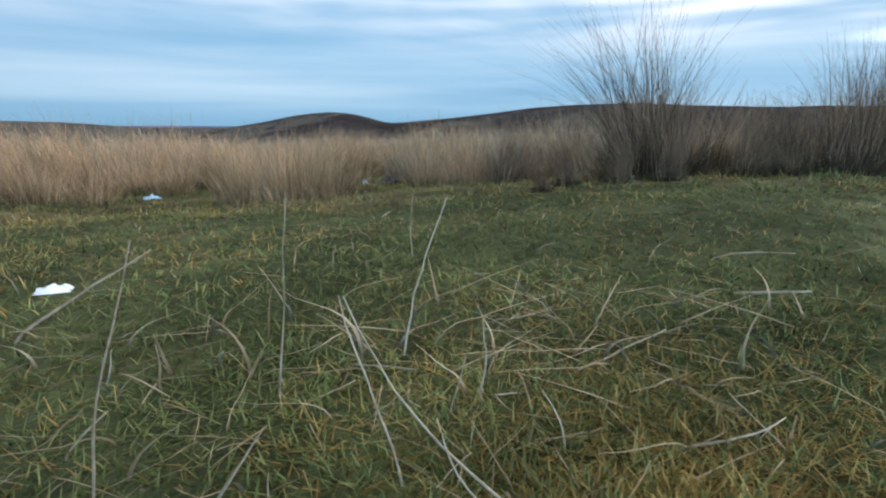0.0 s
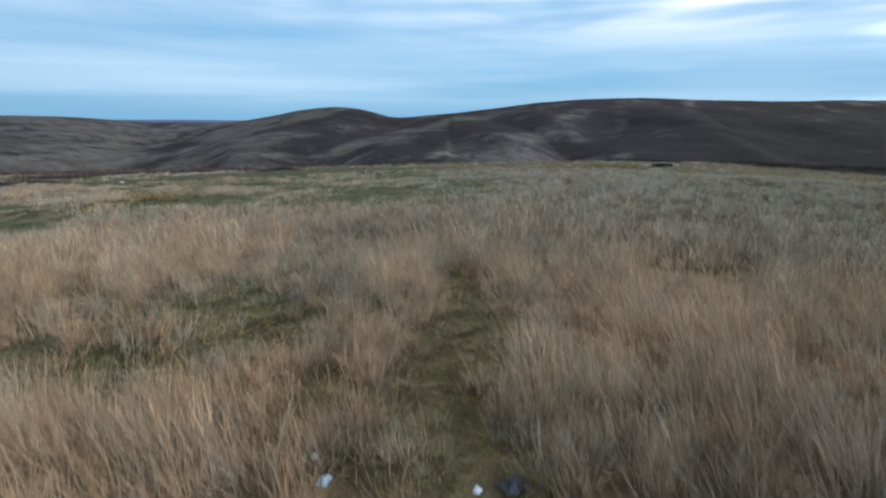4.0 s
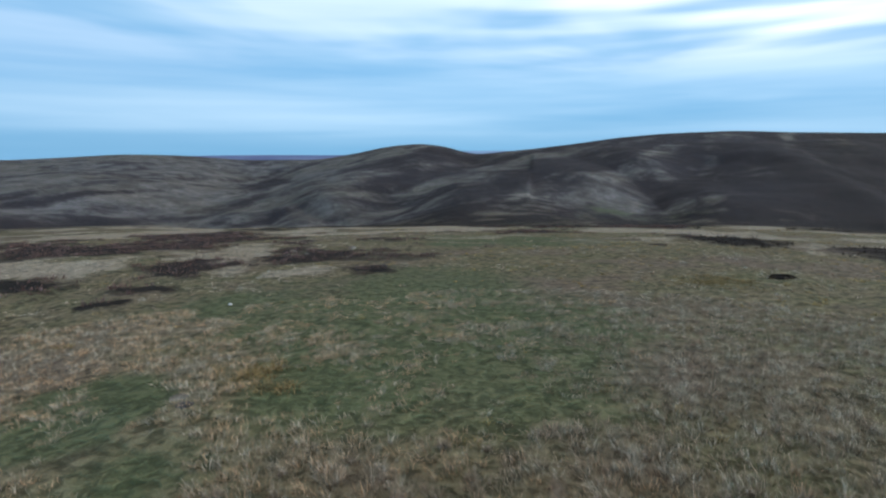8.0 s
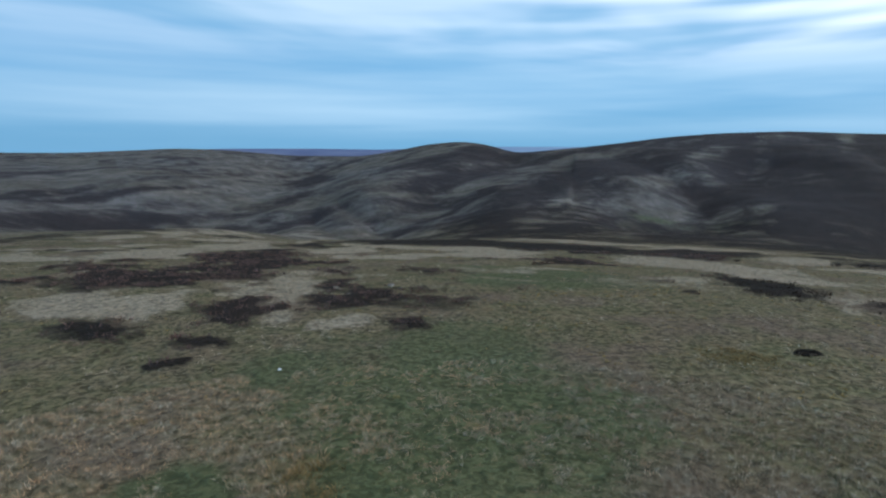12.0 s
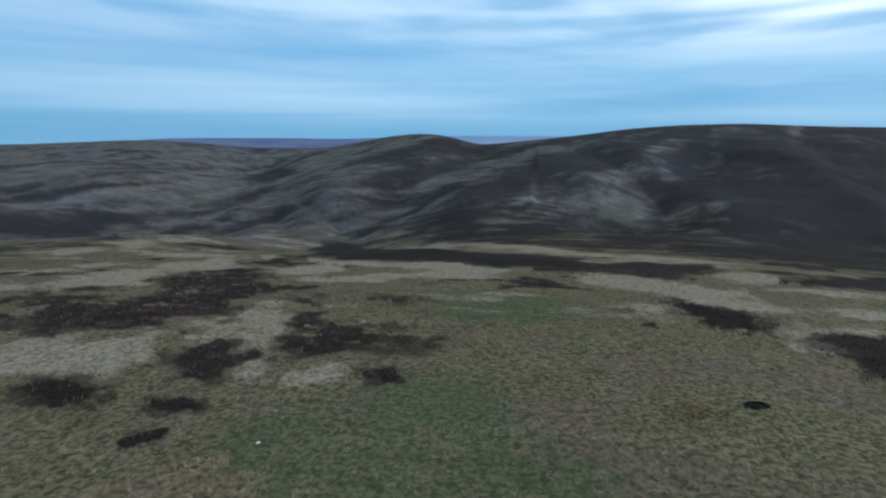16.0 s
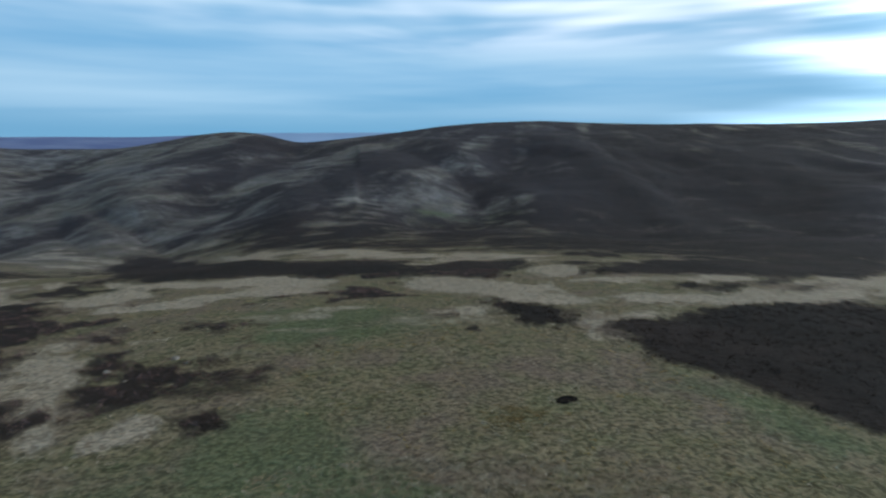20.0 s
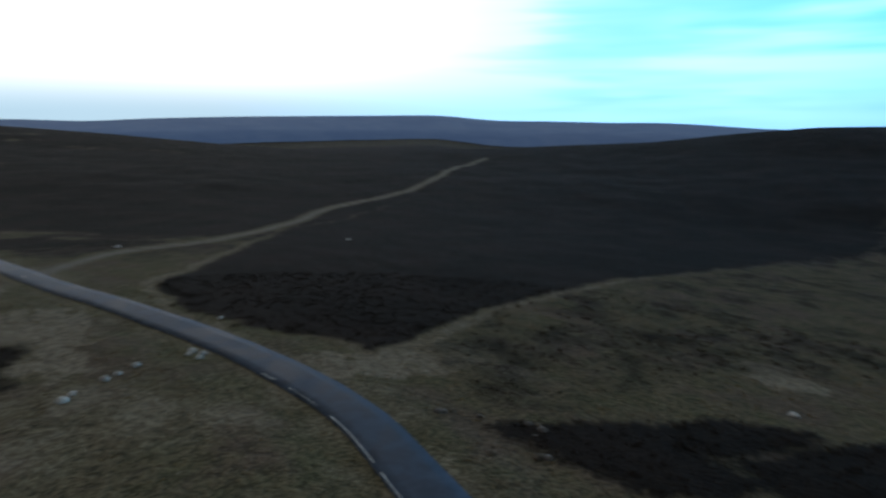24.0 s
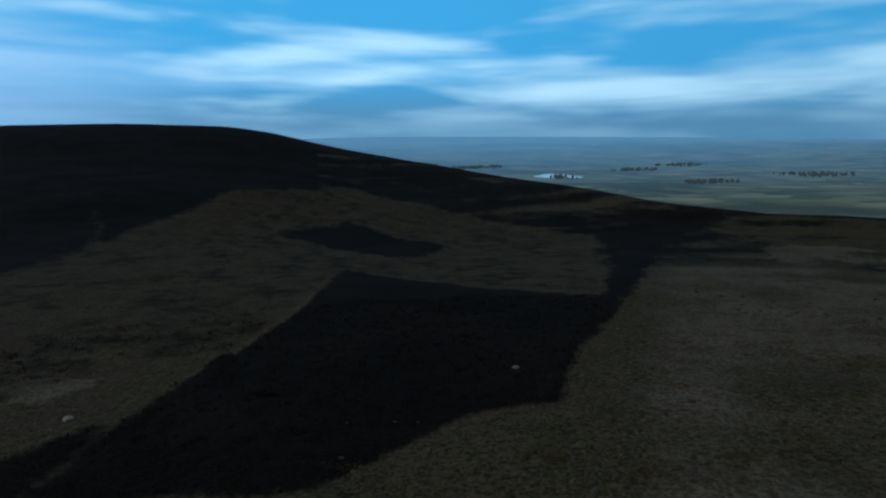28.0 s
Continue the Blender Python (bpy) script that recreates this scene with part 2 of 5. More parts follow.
def make_heights():
    rows = RIDGE_A + RIDGE_B
    el, dist = round_table(rows, 1, AZS, 0.8), round_table(rows, 2, AZS, 3.0)
    top = EYE_Z + dist * np.tan(np.radians(el))
    z14, z30, z80, z220 = (round_table(NEAR, c, AZS, 6) for c in (1, 2, 3, 4))
    foot, known = round_table(FOOT, 1, AZS, 2.5), round_table(FOOT, 2, AZS, 4)
    far = EYE_Z - 70 + 3400 * np.tan(np.radians(round_table(FAR, 1, AZS, 1.2)))
    plain = round_table([(-100, 0), (-40, 0), (150, 0), (185, 1), (235, 1), (255, 0)], 1, AZS, 6)
    mid_z = 0.55 * z220 + 0.45 * top
    foot = (1 - known) * (z220 + 0.28 * (mid_z - z220)) + known * foot
    mid_z = (1 - known) * mid_z + known * (0.42 * foot + 0.58 * top)
    kr = np.stack([np.zeros(N_AZ), np.full(N_AZ, 4.0), np.full(N_AZ, 14.0), np.full(N_AZ, 30.0), np.full(N_AZ, 80.0), np.full(N_AZ, 190.0), 190 + 0.18 * (dist - 190), 190 + 0.55 * (dist - 190) * 0.999 + 1, dist + 2, dist * 1.35 + 120,
                   np.full(N_AZ, 2300.0), np.full(N_AZ, 3400.0), np.full(N_AZ, 4900.0)])
    behind = np.where(plain > 0.5, -75.0, top - 35)
    low = (1 - plain) * np.minimum(far - 60, -30) + plain * -105
    kz = np.stack([np.full(N_AZ, 1.12), np.full(N_AZ, 1.0), z14, z30, z80, z220, foot, mid_z, top, (1 - plain) * (top - 35) + plain * -75, low, (1 - plain) * far + plain * -60,
                   (1 - plain) * (far - 40) + plain * (EYE_Z - 4900 * math.tan(radians(0.72)))])
    slope = np.gradient(kz, axis=0) / np.maximum(np.gradient(kr, axis=0), 1)
    d = (kz[1:] - kz[:-1]) / (kr[1:] - kr[:-1])
    slope[1:-1] = np.where(d[1:] * d[:-1] > 0, 2 * d[1:] * d[:-1] / (d[1:] + d[:-1] + 1e-12 * np.sign(d[1:] + d[:-1])), 0)
    slope[0], slope[-1] = 0, d[-1]
    zz = np.zeros((N_RING, N_AZ))
    for s in range(len(kr) - 1):
        r0, r1 = kr[s], kr[s + 1]
        inside = (RINGS[:, None] >= r0) & ((RINGS[:, None] < r1) | (s == len(kr) - 2))
        t = np.clip((RINGS[:, None] - r0) / (r1 - r0), 0, 1)
        h = r1 - r0
        val = (2 * t ** 3 - 3 * t ** 2 + 1) * kz[s] + (t ** 3 - 2 * t ** 2 + t) * h * slope[s] + (-2 * t ** 3 + 3 * t ** 2) * kz[s + 1] + (t ** 3 - t ** 2) * h * slope[s + 1]
        zz = np.where(inside, val, zz)
    ang = np.radians(AZS)
    gx, gy = CX + RINGS[:, None] * np.sin(ang), CY + RINGS[:, None] * np.cos(ang)
    rr = RINGS[:, None]
    # gullies and hummocks, quiet on the ridge lines themselves
    rel = np.abs(rr - dist) / dist
    calm = np.clip(rel * 5, 0.05, 1)
    hilly = np.clip((66 - np.abs((AZS[None, :] + 180) % 360 - 180 - 5)) / 22, 0.0, 1)
    slope_zone = np.clip((rr - 180) / 120, 0, 1) * np.clip((dist - rr) / (0.35 * dist), 0, 1)
    # oblique spurs and side valleys
    slant = AZS[None, :] * 0.11 + rr / 260 + 0.5 * fbm(gx / 260, gy / 260, 3)
    gully = 1 - np.abs(fbm(slant, AZS[None, :] / 30 - rr / 500, 6, 2)) * 1.9
    zz -= 5 * np.clip(gully, 0, 1) * slope_zone * hilly
    for line, width, depth in TROUGHS:
        pts = curve_az(line)
        px, py = CX + pts[:, 1] * np.sin(np.radians(pts[:, 0])), CY + pts[:, 1] * np.cos(np.radians(pts[:, 0]))
        best = np.full(gx.shape, 1e9)
        for k in range(len(px)):
            best = np.minimum(best, (gx - px[k]) ** 2 + (gy - py[k]) ** 2)
        zz -= depth * np.exp(-best / (2 * width * width)) * np.clip((dist - rr) / 130, 0, 1)
    zz += (2.5 + 3.5 * hilly) * fbm(gx / 130, gy / 130, 5) * np.clip((rr - 170) / 250, 0, 1) * calm * (rr < 2300)
    zz += 1.5 * fbm(gx / 28, gy / 28, 9) * np.clip((rr - 110) / 150, 0, 1) * calm
    zz += 0.22 * fbm(gx / 5.0, gy / 5.0, 15) * np.clip((rr - 8) / 20, 0, 1) * (rr < 300)
    zz += 0.035 * fbm(gx / 0.8, gy / 0.8, 25, 3) * (rr < 80)
    for bx, by, s, h in BUMPS:
        zz += h * np.exp(-((gx - bx) ** 2 + (gy - by) ** 2) / (2 * s * s))
    return gx, gy, zz


GX, GY, GZ = make_heights()


def ground(x, y):
    """Height of the ground, for numbers or arrays."""
    dx, dy = np.asarray(x, float) - CX, np.asarray(y, float) - CY
    r = np.hypot(dx, dy)
    ri = np.interp(r, RINGS, np.arange(N_RING))
    ai = np.degrees(np.arctan2(dx, dy)) % 360 / 360 * N_AZ
    i0 = np.minimum(ri.astype(int), N_RING - 2)
    j0 = ai.astype(int) % N_AZ
    fi, fj, j1 = ri - i0, ai - np.floor(ai), (j0 + 1) % N_AZ
    return (GZ[i0, j0] * (1 - fj) + GZ[i0, j1] * fj) * (1 - fi) + (GZ[i0 + 1, j0] * (1 - fj) + GZ[i0 + 1, j1] * fj) * fi


# ---- the road and the side track, flattened into the slope ----
ROAD_LINE = [(-75, -27), (-52, -17), (-34, -10.8), (-22, -8.0), (-12, -6.7), (0, -6.2), (12, -6.2), (22, -6.9), (31, -7.0), (42, -4.7), (54, -0.9), (68, 4.8), (91, 14.3),
             (125, 26), (158, 37.5), (190, 48.5), (262, 81), (330, 120), (415, 166), (500, 222), (540, 262), (570, 320), (610, 385), (690, 430), (760, 500)]
TRACK_LINE = [(95, 13.8), (104, 9.5), (114, 2), (124, -16), (150, -40), (178, -61), (199, -95), (240, -138), (293, -184), (346, -249)]


def curve_through(points, step):
    """Evenly spaced points of a smooth line through those given."""
    p = np.array(points, float)
    p = np.vstack([2 * p[0] - p[1], p, 2 * p[-1] - p[-2]])
    out = []
    for i in range(1, len(p) - 2):
        t = np.linspace(0, 1, 40, endpoint=False)[:, None]
        a, b, c, d = p[i - 1], p[i], p[i + 1], p[i + 2]
        out.append(0.5 * (2 * b + (c - a) * t + (2 * a - 5 * b + 4 * c - d) * t ** 2 + (3 * b - a - 3 * c + d) * t ** 3))
    out = np.vstack(out + [p[-2:-1]])
    s = np.concatenate([[0], np.cumsum(np.hypot(*np.diff(out, axis=0).T))])
    at = np.arange(0, s[-1], step)
    return np.stack([np.interp(at, s, out[:, k]) for k in (0, 1)], axis=1)


def line_with_height(points, step, window):
    p = curve_through(points, step)
    z = ground(p[:, 0], p[:, 1])
    k = np.hanning(window)
    z = np.convolve(np.concatenate([np.full(window // 2, z[0]), z, np.full(window // 2, z[-1])]), k / k.sum(), "valid")[: len(p)]
    return np.column_stack([p, z])


ROAD = line_with_height(ROAD_LINE, 1.0, 25)
TRACK = line_with_height(TRACK_LINE, 1.5, 15)


def near_line(x, y, line):
    """Distance to a line's points and the height there."""
    best = np.full(x.shape, 1e9)
    zz = np.zeros(x.shape)
    for px, py, pz in line:
        d = (x - px) ** 2 + (y - py) ** 2
        hit = d < best
        best = np.where(hit, d, best)
        zz = np.where(hit, pz, zz)
    return np.sqrt(best), zz


def flatten(line, half, fade, drop):
    rows = RINGS < 1050
    d, z = near_line(GX[rows], GY[rows], line)
    w = np.clip(1 - (d - half) / fade, 0, 1)
    w = w * w * (3 - 2 * w)
    GZ[rows] = GZ[rows] * (1 - w) + (z - drop) * w
    out = np.full(GX.shape, 1e9)
    out[rows] = d
    return out


ROAD_FAR = flatten(ROAD, 2.6, 4.0, 0.10)
TRACK_FAR = flatten(TRACK, 1.6, 3.0, 0.05)

# ---- what grows where: azimuth, distance, half width, half depth of each patch ----
HEATHER = [(319.2, 30.9, 1.2, 0.8), (107.7, 114.2, 14.0, 41.7), (98.3, 197.3, 50.2, 33.2), (92.1, 242.5, 48.8, 76.5)]
# outlines of the burnt and unburnt strips south of the road
DARK_1 = [(80, 1), (65, 1), (55, -4), (50, -9), (46, -12), (42, -13), (43, -18), (46, -25), (51, -34), (57, -52), (59, -67), (61, -102), (60, -168), (91, -247), (147, -203), (179, -138), (187, -95), (133, -32)]
DARK_2 = [(-6, -112), (-20, -94), (-29, -82), (-43, -68), (-66, -108), (-85, -152), (-120, -174), (-137, -157), (-97, -131), (-69, -96), (-38, -56), (-27, -43), (-23, -37), (-19, -30), (-13, -30), (-10, -30), (-6, -26), (-1, -23), (1, -22), (16, -26), (14, -37), (10, -53), (2, -78)]
DARK_3 = [(10, -174), (-9, -199), (-37, -146), (-25, -126), (-7, -144)]
BROWN_1 = [(59, -112), (55, -189), (35, -249), (-1, -262), (-15, -282), (-58, -206), (-83, -148), (-43, -70), (-26, -86), (-6, -112), (2, -78), (10, -54), (35, -58)]
BROWN_2 = [(-82, -115), (-127, -141), (-159, -130), (-28, -14), (0, -22), (-6, -25), (-10, -30), (-19, -29), (-27, -43), (-38, -56)]
BROWN_3 = [(41, -18), (53, -38), (59, -65), (59, -167), (18, -55), (27, -43), (25, -20), (29, -16)]
STRAW_SPOTS = [
    (79.8, 90.9, 5.3, 10.9), (84.1, 60.1, 5.1, 13.2), (111.8, 43.6, 4.3, 4.5), (122.4, 47.8, 6.0, 5.8), (154.3, 63.6, 1.9, 5.0), (226.4, 155.4, 12.2, 16.1),
    (218.7, 61.1, 3.6, 1.8), (229.2, 94.9, 5.5, 6.3), (155.1, 60.6, 3.5, 5.7), (328.6, 50.5, 4.4, 8.0), (313.0, 55.1, 4.8, 5.2), (337.1, 36.5, 2.3, 2.3),
]
GREEN = [
    (3.1, 21.4, 3.2, 3.7), (341.6, 17.1, 3.4, 3.7), (317.0, 16.8, 2.2, 2.6), (10.5, 235, 22, 16),
]
# outlines of heather, bleached grass and turf on the plateau, and of the hills' dark and pale strips
HEATH_1 = [[(-33.7, 33.1), (-35.7, 35.4), (-35.3, 36.8), (-32.4, 36.5), (-29.5, 36.2), (-26.8, 33.3), (-28.1, 32.3), (-30.6, 31.4)], [(-50.0, 47.7), (-55, 54), (-54, 57), (-48, 59), (-46, 65), (-51, 73), (-47, 79), (-39, 77), (-33, 64), (-32.2, 56.1), (-35.9, 52.3), (-41.6, 50.3), (-44.1, 45.4)], [(-26.1, 37.2), (-28.0, 41.1), (-28.2, 44.9), (-27.9, 48.6), (-25.4, 47.1), (-23.3, 42.3), (-22.8, 38.5), (-23.0, 36.3)], [(-25.5, 33.5), (-25.1, 35.3), (-22.4, 35.4), (-21.3, 34.0), (-22.6, 32.4)], [(-21.2, 45.6), (-24.9, 54.7), (-23.9, 57.9), (-19.7, 51.6), (-18.0, 52.9), (-13.0, 50.7), (-12.7, 47.7), (-15.4, 44.9), (-18.5, 43.8)]]
HEATH_2 = [[(-14.6, 41.3), (-12.5, 44.2), (-10.8, 39.9), (-11.1, 37.7), (-13.2, 38.6)], [(-28.9, 61.4), (-28, 66), (-24.4, 63.9), (-25.0, 59.1)], [(-13.3, 31.0), (-13.1, 32.3), (-11.8, 32.3), (-11.4, 31.0)], [(-22.0, 28.9), (-22.4, 30.1), (-21.2, 29.6), (-20.5, 28.0)], [(-19.6, 27.8), (-19.0, 29.7), (-18.0, 28.8), (-18.7, 27.8)], [(-19.0, 63.6), (-16.4, 65.9), (-15.7, 61.9), (-17.5, 60.3)], [(12.9, 61.8), (16.8, 63.9), (20.9, 62.5), (17.8, 55.4), (13.7, 55.2)], [(-29.1, 28.0), (-30.2, 28.9), (-29.1, 28.9), (-27.8, 27.6), (-27.9, 27.2)], [(-45, 106), (-84, 204), (-70, 215), (-47, 172), (-17, 116), (4, 107), (5, 90), (-9, 91), (-23, 96), (-35, 95)]]
HEATH_3 = [[(7, 96), (14, 101), (26, 98), (19, 84), (11, 86)], [(9.8, 69.0), (13.8, 63.7), (19.3, 61.2), (17.3, 54.9), (12.0, 56.8)], [(20.0, 51.7), (23.6, 55.8), (33.5, 58.0), (54, 58), (28.4, 32.9), (27.9, 34.8), (26.4, 37.8), (23.9, 40.1), (22.6, 45.1), (20.4, 49.2)], [(29, 78), (36, 82), (53, 80), (82, 84), (102, 103), (82, 104), (53, 95), (34, 87)]]
HILL_1 = [[(88, 135), (142, 195), (171, 187), (179, 177), (134, 133), (99, 123)], [(68, 191), (111, 237), (133, 230), (123, 211), (81, 191)], [(-25, 176), (-9, 195), (7, 173), (-5, 151)], [(-93, 255), (-101, 294), (-93, 321), (-87, 273), (-85, 251)], [(69, 335), (114, 394), (123, 329), (99, 275), (69, 270)], [(162, 344), (235, 420), (251, 385), (217, 352), (171, 326)], [(-281, 497), (-299, 621), (-223, 516), (-207, 442), (-236, 428)], [(-76, 336), (-51, 334), (-14, 354), (18, 315), (-1, 297), (-32, 273), (-61, 307)]]
HILL_2 = [[(30, 383), (55, 468), (90, 480), (63, 404)]]
HILLPALE_1 = [[(-11, 276), (10, 289), (33, 288), (44, 283), (34, 273), (15, 274), (-6, 265)], [(6, 340), (34, 326), (66, 353), (50, 325), (24, 314)], [(-64, 490), (-20, 546), (36, 601), (45, 558), (-8, 452), (-49, 438)], [(351, 479), (470, 544), (470, 515), (370, 454)], [(173, 296), (179, 299), (127, 210), (127, 217)], [(-78, 344), (-49, 370), (-14, 375), (-27, 351), (-60, 318)], [(-185, 395), (-204, 515), (-182, 515), (-161, 405), (-163, 368)], [(33, 250), (58, 313), (51, 253), (52, 207), (42, 221)], [(-333, 695), (-303, 721), (-290, 720), (-297, 654)]]
PALE_1 = [[(-60, 189), (-42, 181), (-23, 161), (-5, 146), (10, 120), (23, 117), (31, 108), (24, 100), (4, 109), (-18, 125), (-32, 124)], [(23, 89), (31, 98), (31, 85), (26, 78), (21, 81)], [(-36, 89), (-36, 100), (-26, 94), (-14, 92), (-5, 88), (-5, 79), (-14, 80), (-22, 87), (-32, 87)], [(3, 82), (8, 87), (18, 80), (24, 74), (23, 68), (14.7, 67.1), (6, 74)], [(18.5, 57.4), (25.4, 60.6), (36, 62), (47, 71), (62, 75), (76, 79), (56, 60), (44, 59), (30.7, 58.7), (19.3, 50.1), (16.7, 52.7)]]
PALE_2 = [[(33, 75), (42, 80), (51, 81), (45, 74), (33, 72)], [(-31.2, 56.6), (-31.5, 61.5), (-29.3, 63.1), (-24.6, 54.8), (-22.7, 47.9), (-25.0, 45.8), (-28.3, 50.5)], [(-40, 79), (-41, 87), (-34, 91), (-28, 85), (-35, 78)], [(-99, 102), (-97, 115), (-180, 260), (-154, 258), (-83, 115), (-87, 93)], [(-62, 62), (-66, 71), (-60, 83), (-59, 104), (-48, 89), (-52, 76), (-57, 69), (-59, 60)], [(-44.2, 41.4), (-39.3, 44.5), (-34.8, 49.1), (-30.2, 42.8), (-30.8, 37.7), (-39.0, 36.7)], [(-28.0, 50.7), (-25.0, 51.4), (-19.2, 41.4), (-20.5, 37.3), (-22.6, 37.5), (-23.7, 42.2)]]
PALE_3 = [[(7, 114), (20, 113), (28, 100), (32, 87), (27, 78), (20, 85), (10, 98)], [(4, 82), (12, 80), (20, 75), (24, 69), (20.9, 63.8), (11.6, 64.0), (5, 76)]]
TURF_1 = [[(-11.7, 34.1), (-11.5, 37.9), (-9.0, 39.6), (-4.0, 41.1), (-2.0, 36.4), (-2.5, 31.5), (-1.7, 28.0), (-2.1, 25.8), (-8.7, 24.9)], [(-14.3, 59.5), (-12, 69), (0.5, 67.1), (7.0, 59.2), (0.1, 54.8), (-7.0, 55.6)], [(-18.3, 33.4), (-12.9, 35.6), (-9.8, 28.2), (-10.4, 24.6), (-12.2, 24.3), (-16.5, 28.2)], [(21.3, 44.6), (22.4, 39.2), (25.4, 36.5), (26.6, 33.5), (27.0, 31.6), (24.9, 29.6), (23.2, 31.8), (20.4, 35.2), (18.1, 41.2)], [(-12.8, 34.7), (-9.8, 41.3), (-3.3, 35.7), (-0.6, 30.3), (1.0, 23.0), (0.8, 19.3), (-6.5, 18.0), (-9.6, 20.6), (-13.5, 26.2)], [(-10.9, 16.5), (-10.1, 17.4), (-8.7, 16.7), (-8.0, 15.3), (-8.8, 14.6), (-9.3, 13.8), (-10.7, 15.3)]]
EAST_1 = [[(22.2, 43.7), (24.7, 41.2), (27.6, 35.4), (30.6, 28.3), (34.9, 24.2), (38.7, 19.9), (47.0, 15.0), (58.3, 13.3), (55.6, 21.6), (48.0, 30.3), (40.7, 34.8), (33.5, 40.9), (27.8, 51.6)], [(32.4, 58.2), (33.9, 60.3), (43, 61), (57, 63), (62, 56), (62, 44), (72, 36), (82, 23), (76, 20), (61.8, 27.6), (51.7, 32.0), (40.5, 37.7), (35.1, 42.3), (31.0, 50.0), (28.7, 52.9)], [(66, 61), (80, 68), (98, 72), (100, 60), (84, 49), (70, 50)], [(152, 79), (181, 80), (214, 71), (183, 56), (138, 38), (140, 50)], [(91, 142), (150, 205), (165, 189), (104, 136), (61, 99)]]
EAST_2 = [[(193, 171), (221, 156), (232, 117), (248, 101), (207, 90), (191, 117), (163, 132)]]
EASTPALE_1 = [[(36, 63), (40, 68), (55, 75), (88, 92), (129, 110), (135, 90), (94, 72), (66, 61), (53, 64), (39, 60)], [(81, 48), (118, 60), (124, 51), (123, 32), (101, 19), (90, 25), (86, 38)], [(51, 85), (58, 78), (49, 72), (44, 74)], [(147, 104), (176, 90), (235, 80), (215, 69), (163, 80), (139, 91)]]
SOUTH_1 = [[(24.9, -13.2), (26.5, -16.8), (24.1, -19.9), (22.5, -25.6), (19.5, -32.9), (15.6, -37.5), (12.2, -38.8), (9.3, -30.7), (15.2, -17.5), (18.2, -16.5), (21.8, -15.3)]]
HEATH = HEATH_1 + HEATH_2 + HEATH_3 + EAST_1 + EAST_2


def patch_weight(x, y, patches, seed, ragged=1.0):
    """0 to 1: inside any of the patches, with ragged borders and gaps."""
    out = np.zeros(x.shape)
    for i, (az, r, w, d) in enumerate(patches):
        a = radians(az)
        ux, uy = math.sin(a), math.cos(a)
        dx, dy = x - CX - r * ux, y - CY - r * uy
        far, side = (dx * ux + dy * uy) / d, (dx * uy - dy * ux) / w
        q = np.sqrt(far ** 2 + side ** 2)
        near = q < 2.4
        if not near.any():
            continue
        s = 0.35 * math.sqrt(w * d) + 0.6
        n = fbm(x[near] / (2.2 * s), y[near] / (2.2 * s), seed + 7 * i, 5)
        n2 = fbm(x[near] / 1.1, y[near] / 1.1, seed + 3, 3)
        v = np.clip((1.0 - q[near] + ragged * (0.55 * n + 0.36 * n2)) * 3.2 + 0.5, 0, 1)
        out[near] = np.maximum(out[near], v)
    return out


def outline_weight(x, y, outline, seed, wild=1.0):
    """1 inside an outline, 0 outside, its edge broken up."""
    out = np.zeros(x.shape)
    xs, ys = [p[0] for p in outline], [p[1] for p in outline]
    gap = 6 + 0.05 * math.hypot(max(map(abs, xs)), max(map(abs, ys)))
    box = (x > min(xs) - gap) & (x < max(xs) + gap) & (y > min(ys) - gap) & (y < max(ys) + gap)
    if not box.any():
        return out
    x, y = x[box], y[box]
    amp = wild * np.minimum(0.5 + 0.026 * np.hypot(x - CX, y - CY), 9.0)
    size = 2.6 + 0.035 * np.hypot(np.mean(xs), np.mean(ys))
    wx = x + amp * fbm(x / size, y / size, seed, 5) + 0.4 * fbm(x / 1.2, y / 1.2, seed + 5, 2)
    wy = y + amp * fbm(x / size, y / size, seed + 9, 5) + 0.4 * fbm(x / 1.2, y / 1.2, seed + 15, 2)
    n = len(outline)
    total = np.zeros(x.shape)
    # four shifted readings make the edge soft
    for sx, sy in ((0.5, 0.15), (-0.15, 0.5), (-0.5, -0.15), (0.15, -0.5)):
        px, py = wx + sx * amp, wy + sy * amp
        inside = np.zeros(x.shape, bool)
        for k in range(n):
            (x0, y0), (x1, y1) = outline[k], outline[(k + 1) % n]
            if y0 == y1:
                continue
            inside ^= ((y0 > py) != (y1 > py)) & (px < (x1 - x0) * (py - y0) / (y1 - y0) + x0)
        total += 0.25 * inside
    out[box] = total
    return out


def any_outline(x, y, outlines, seed, wild=1.0):
    out = np.zeros(x.shape)
    for i, line in enumerate(outlines):
        out = np.maximum(out, outline_weight(x, y, line, seed + 20 * i, wild))
    return out


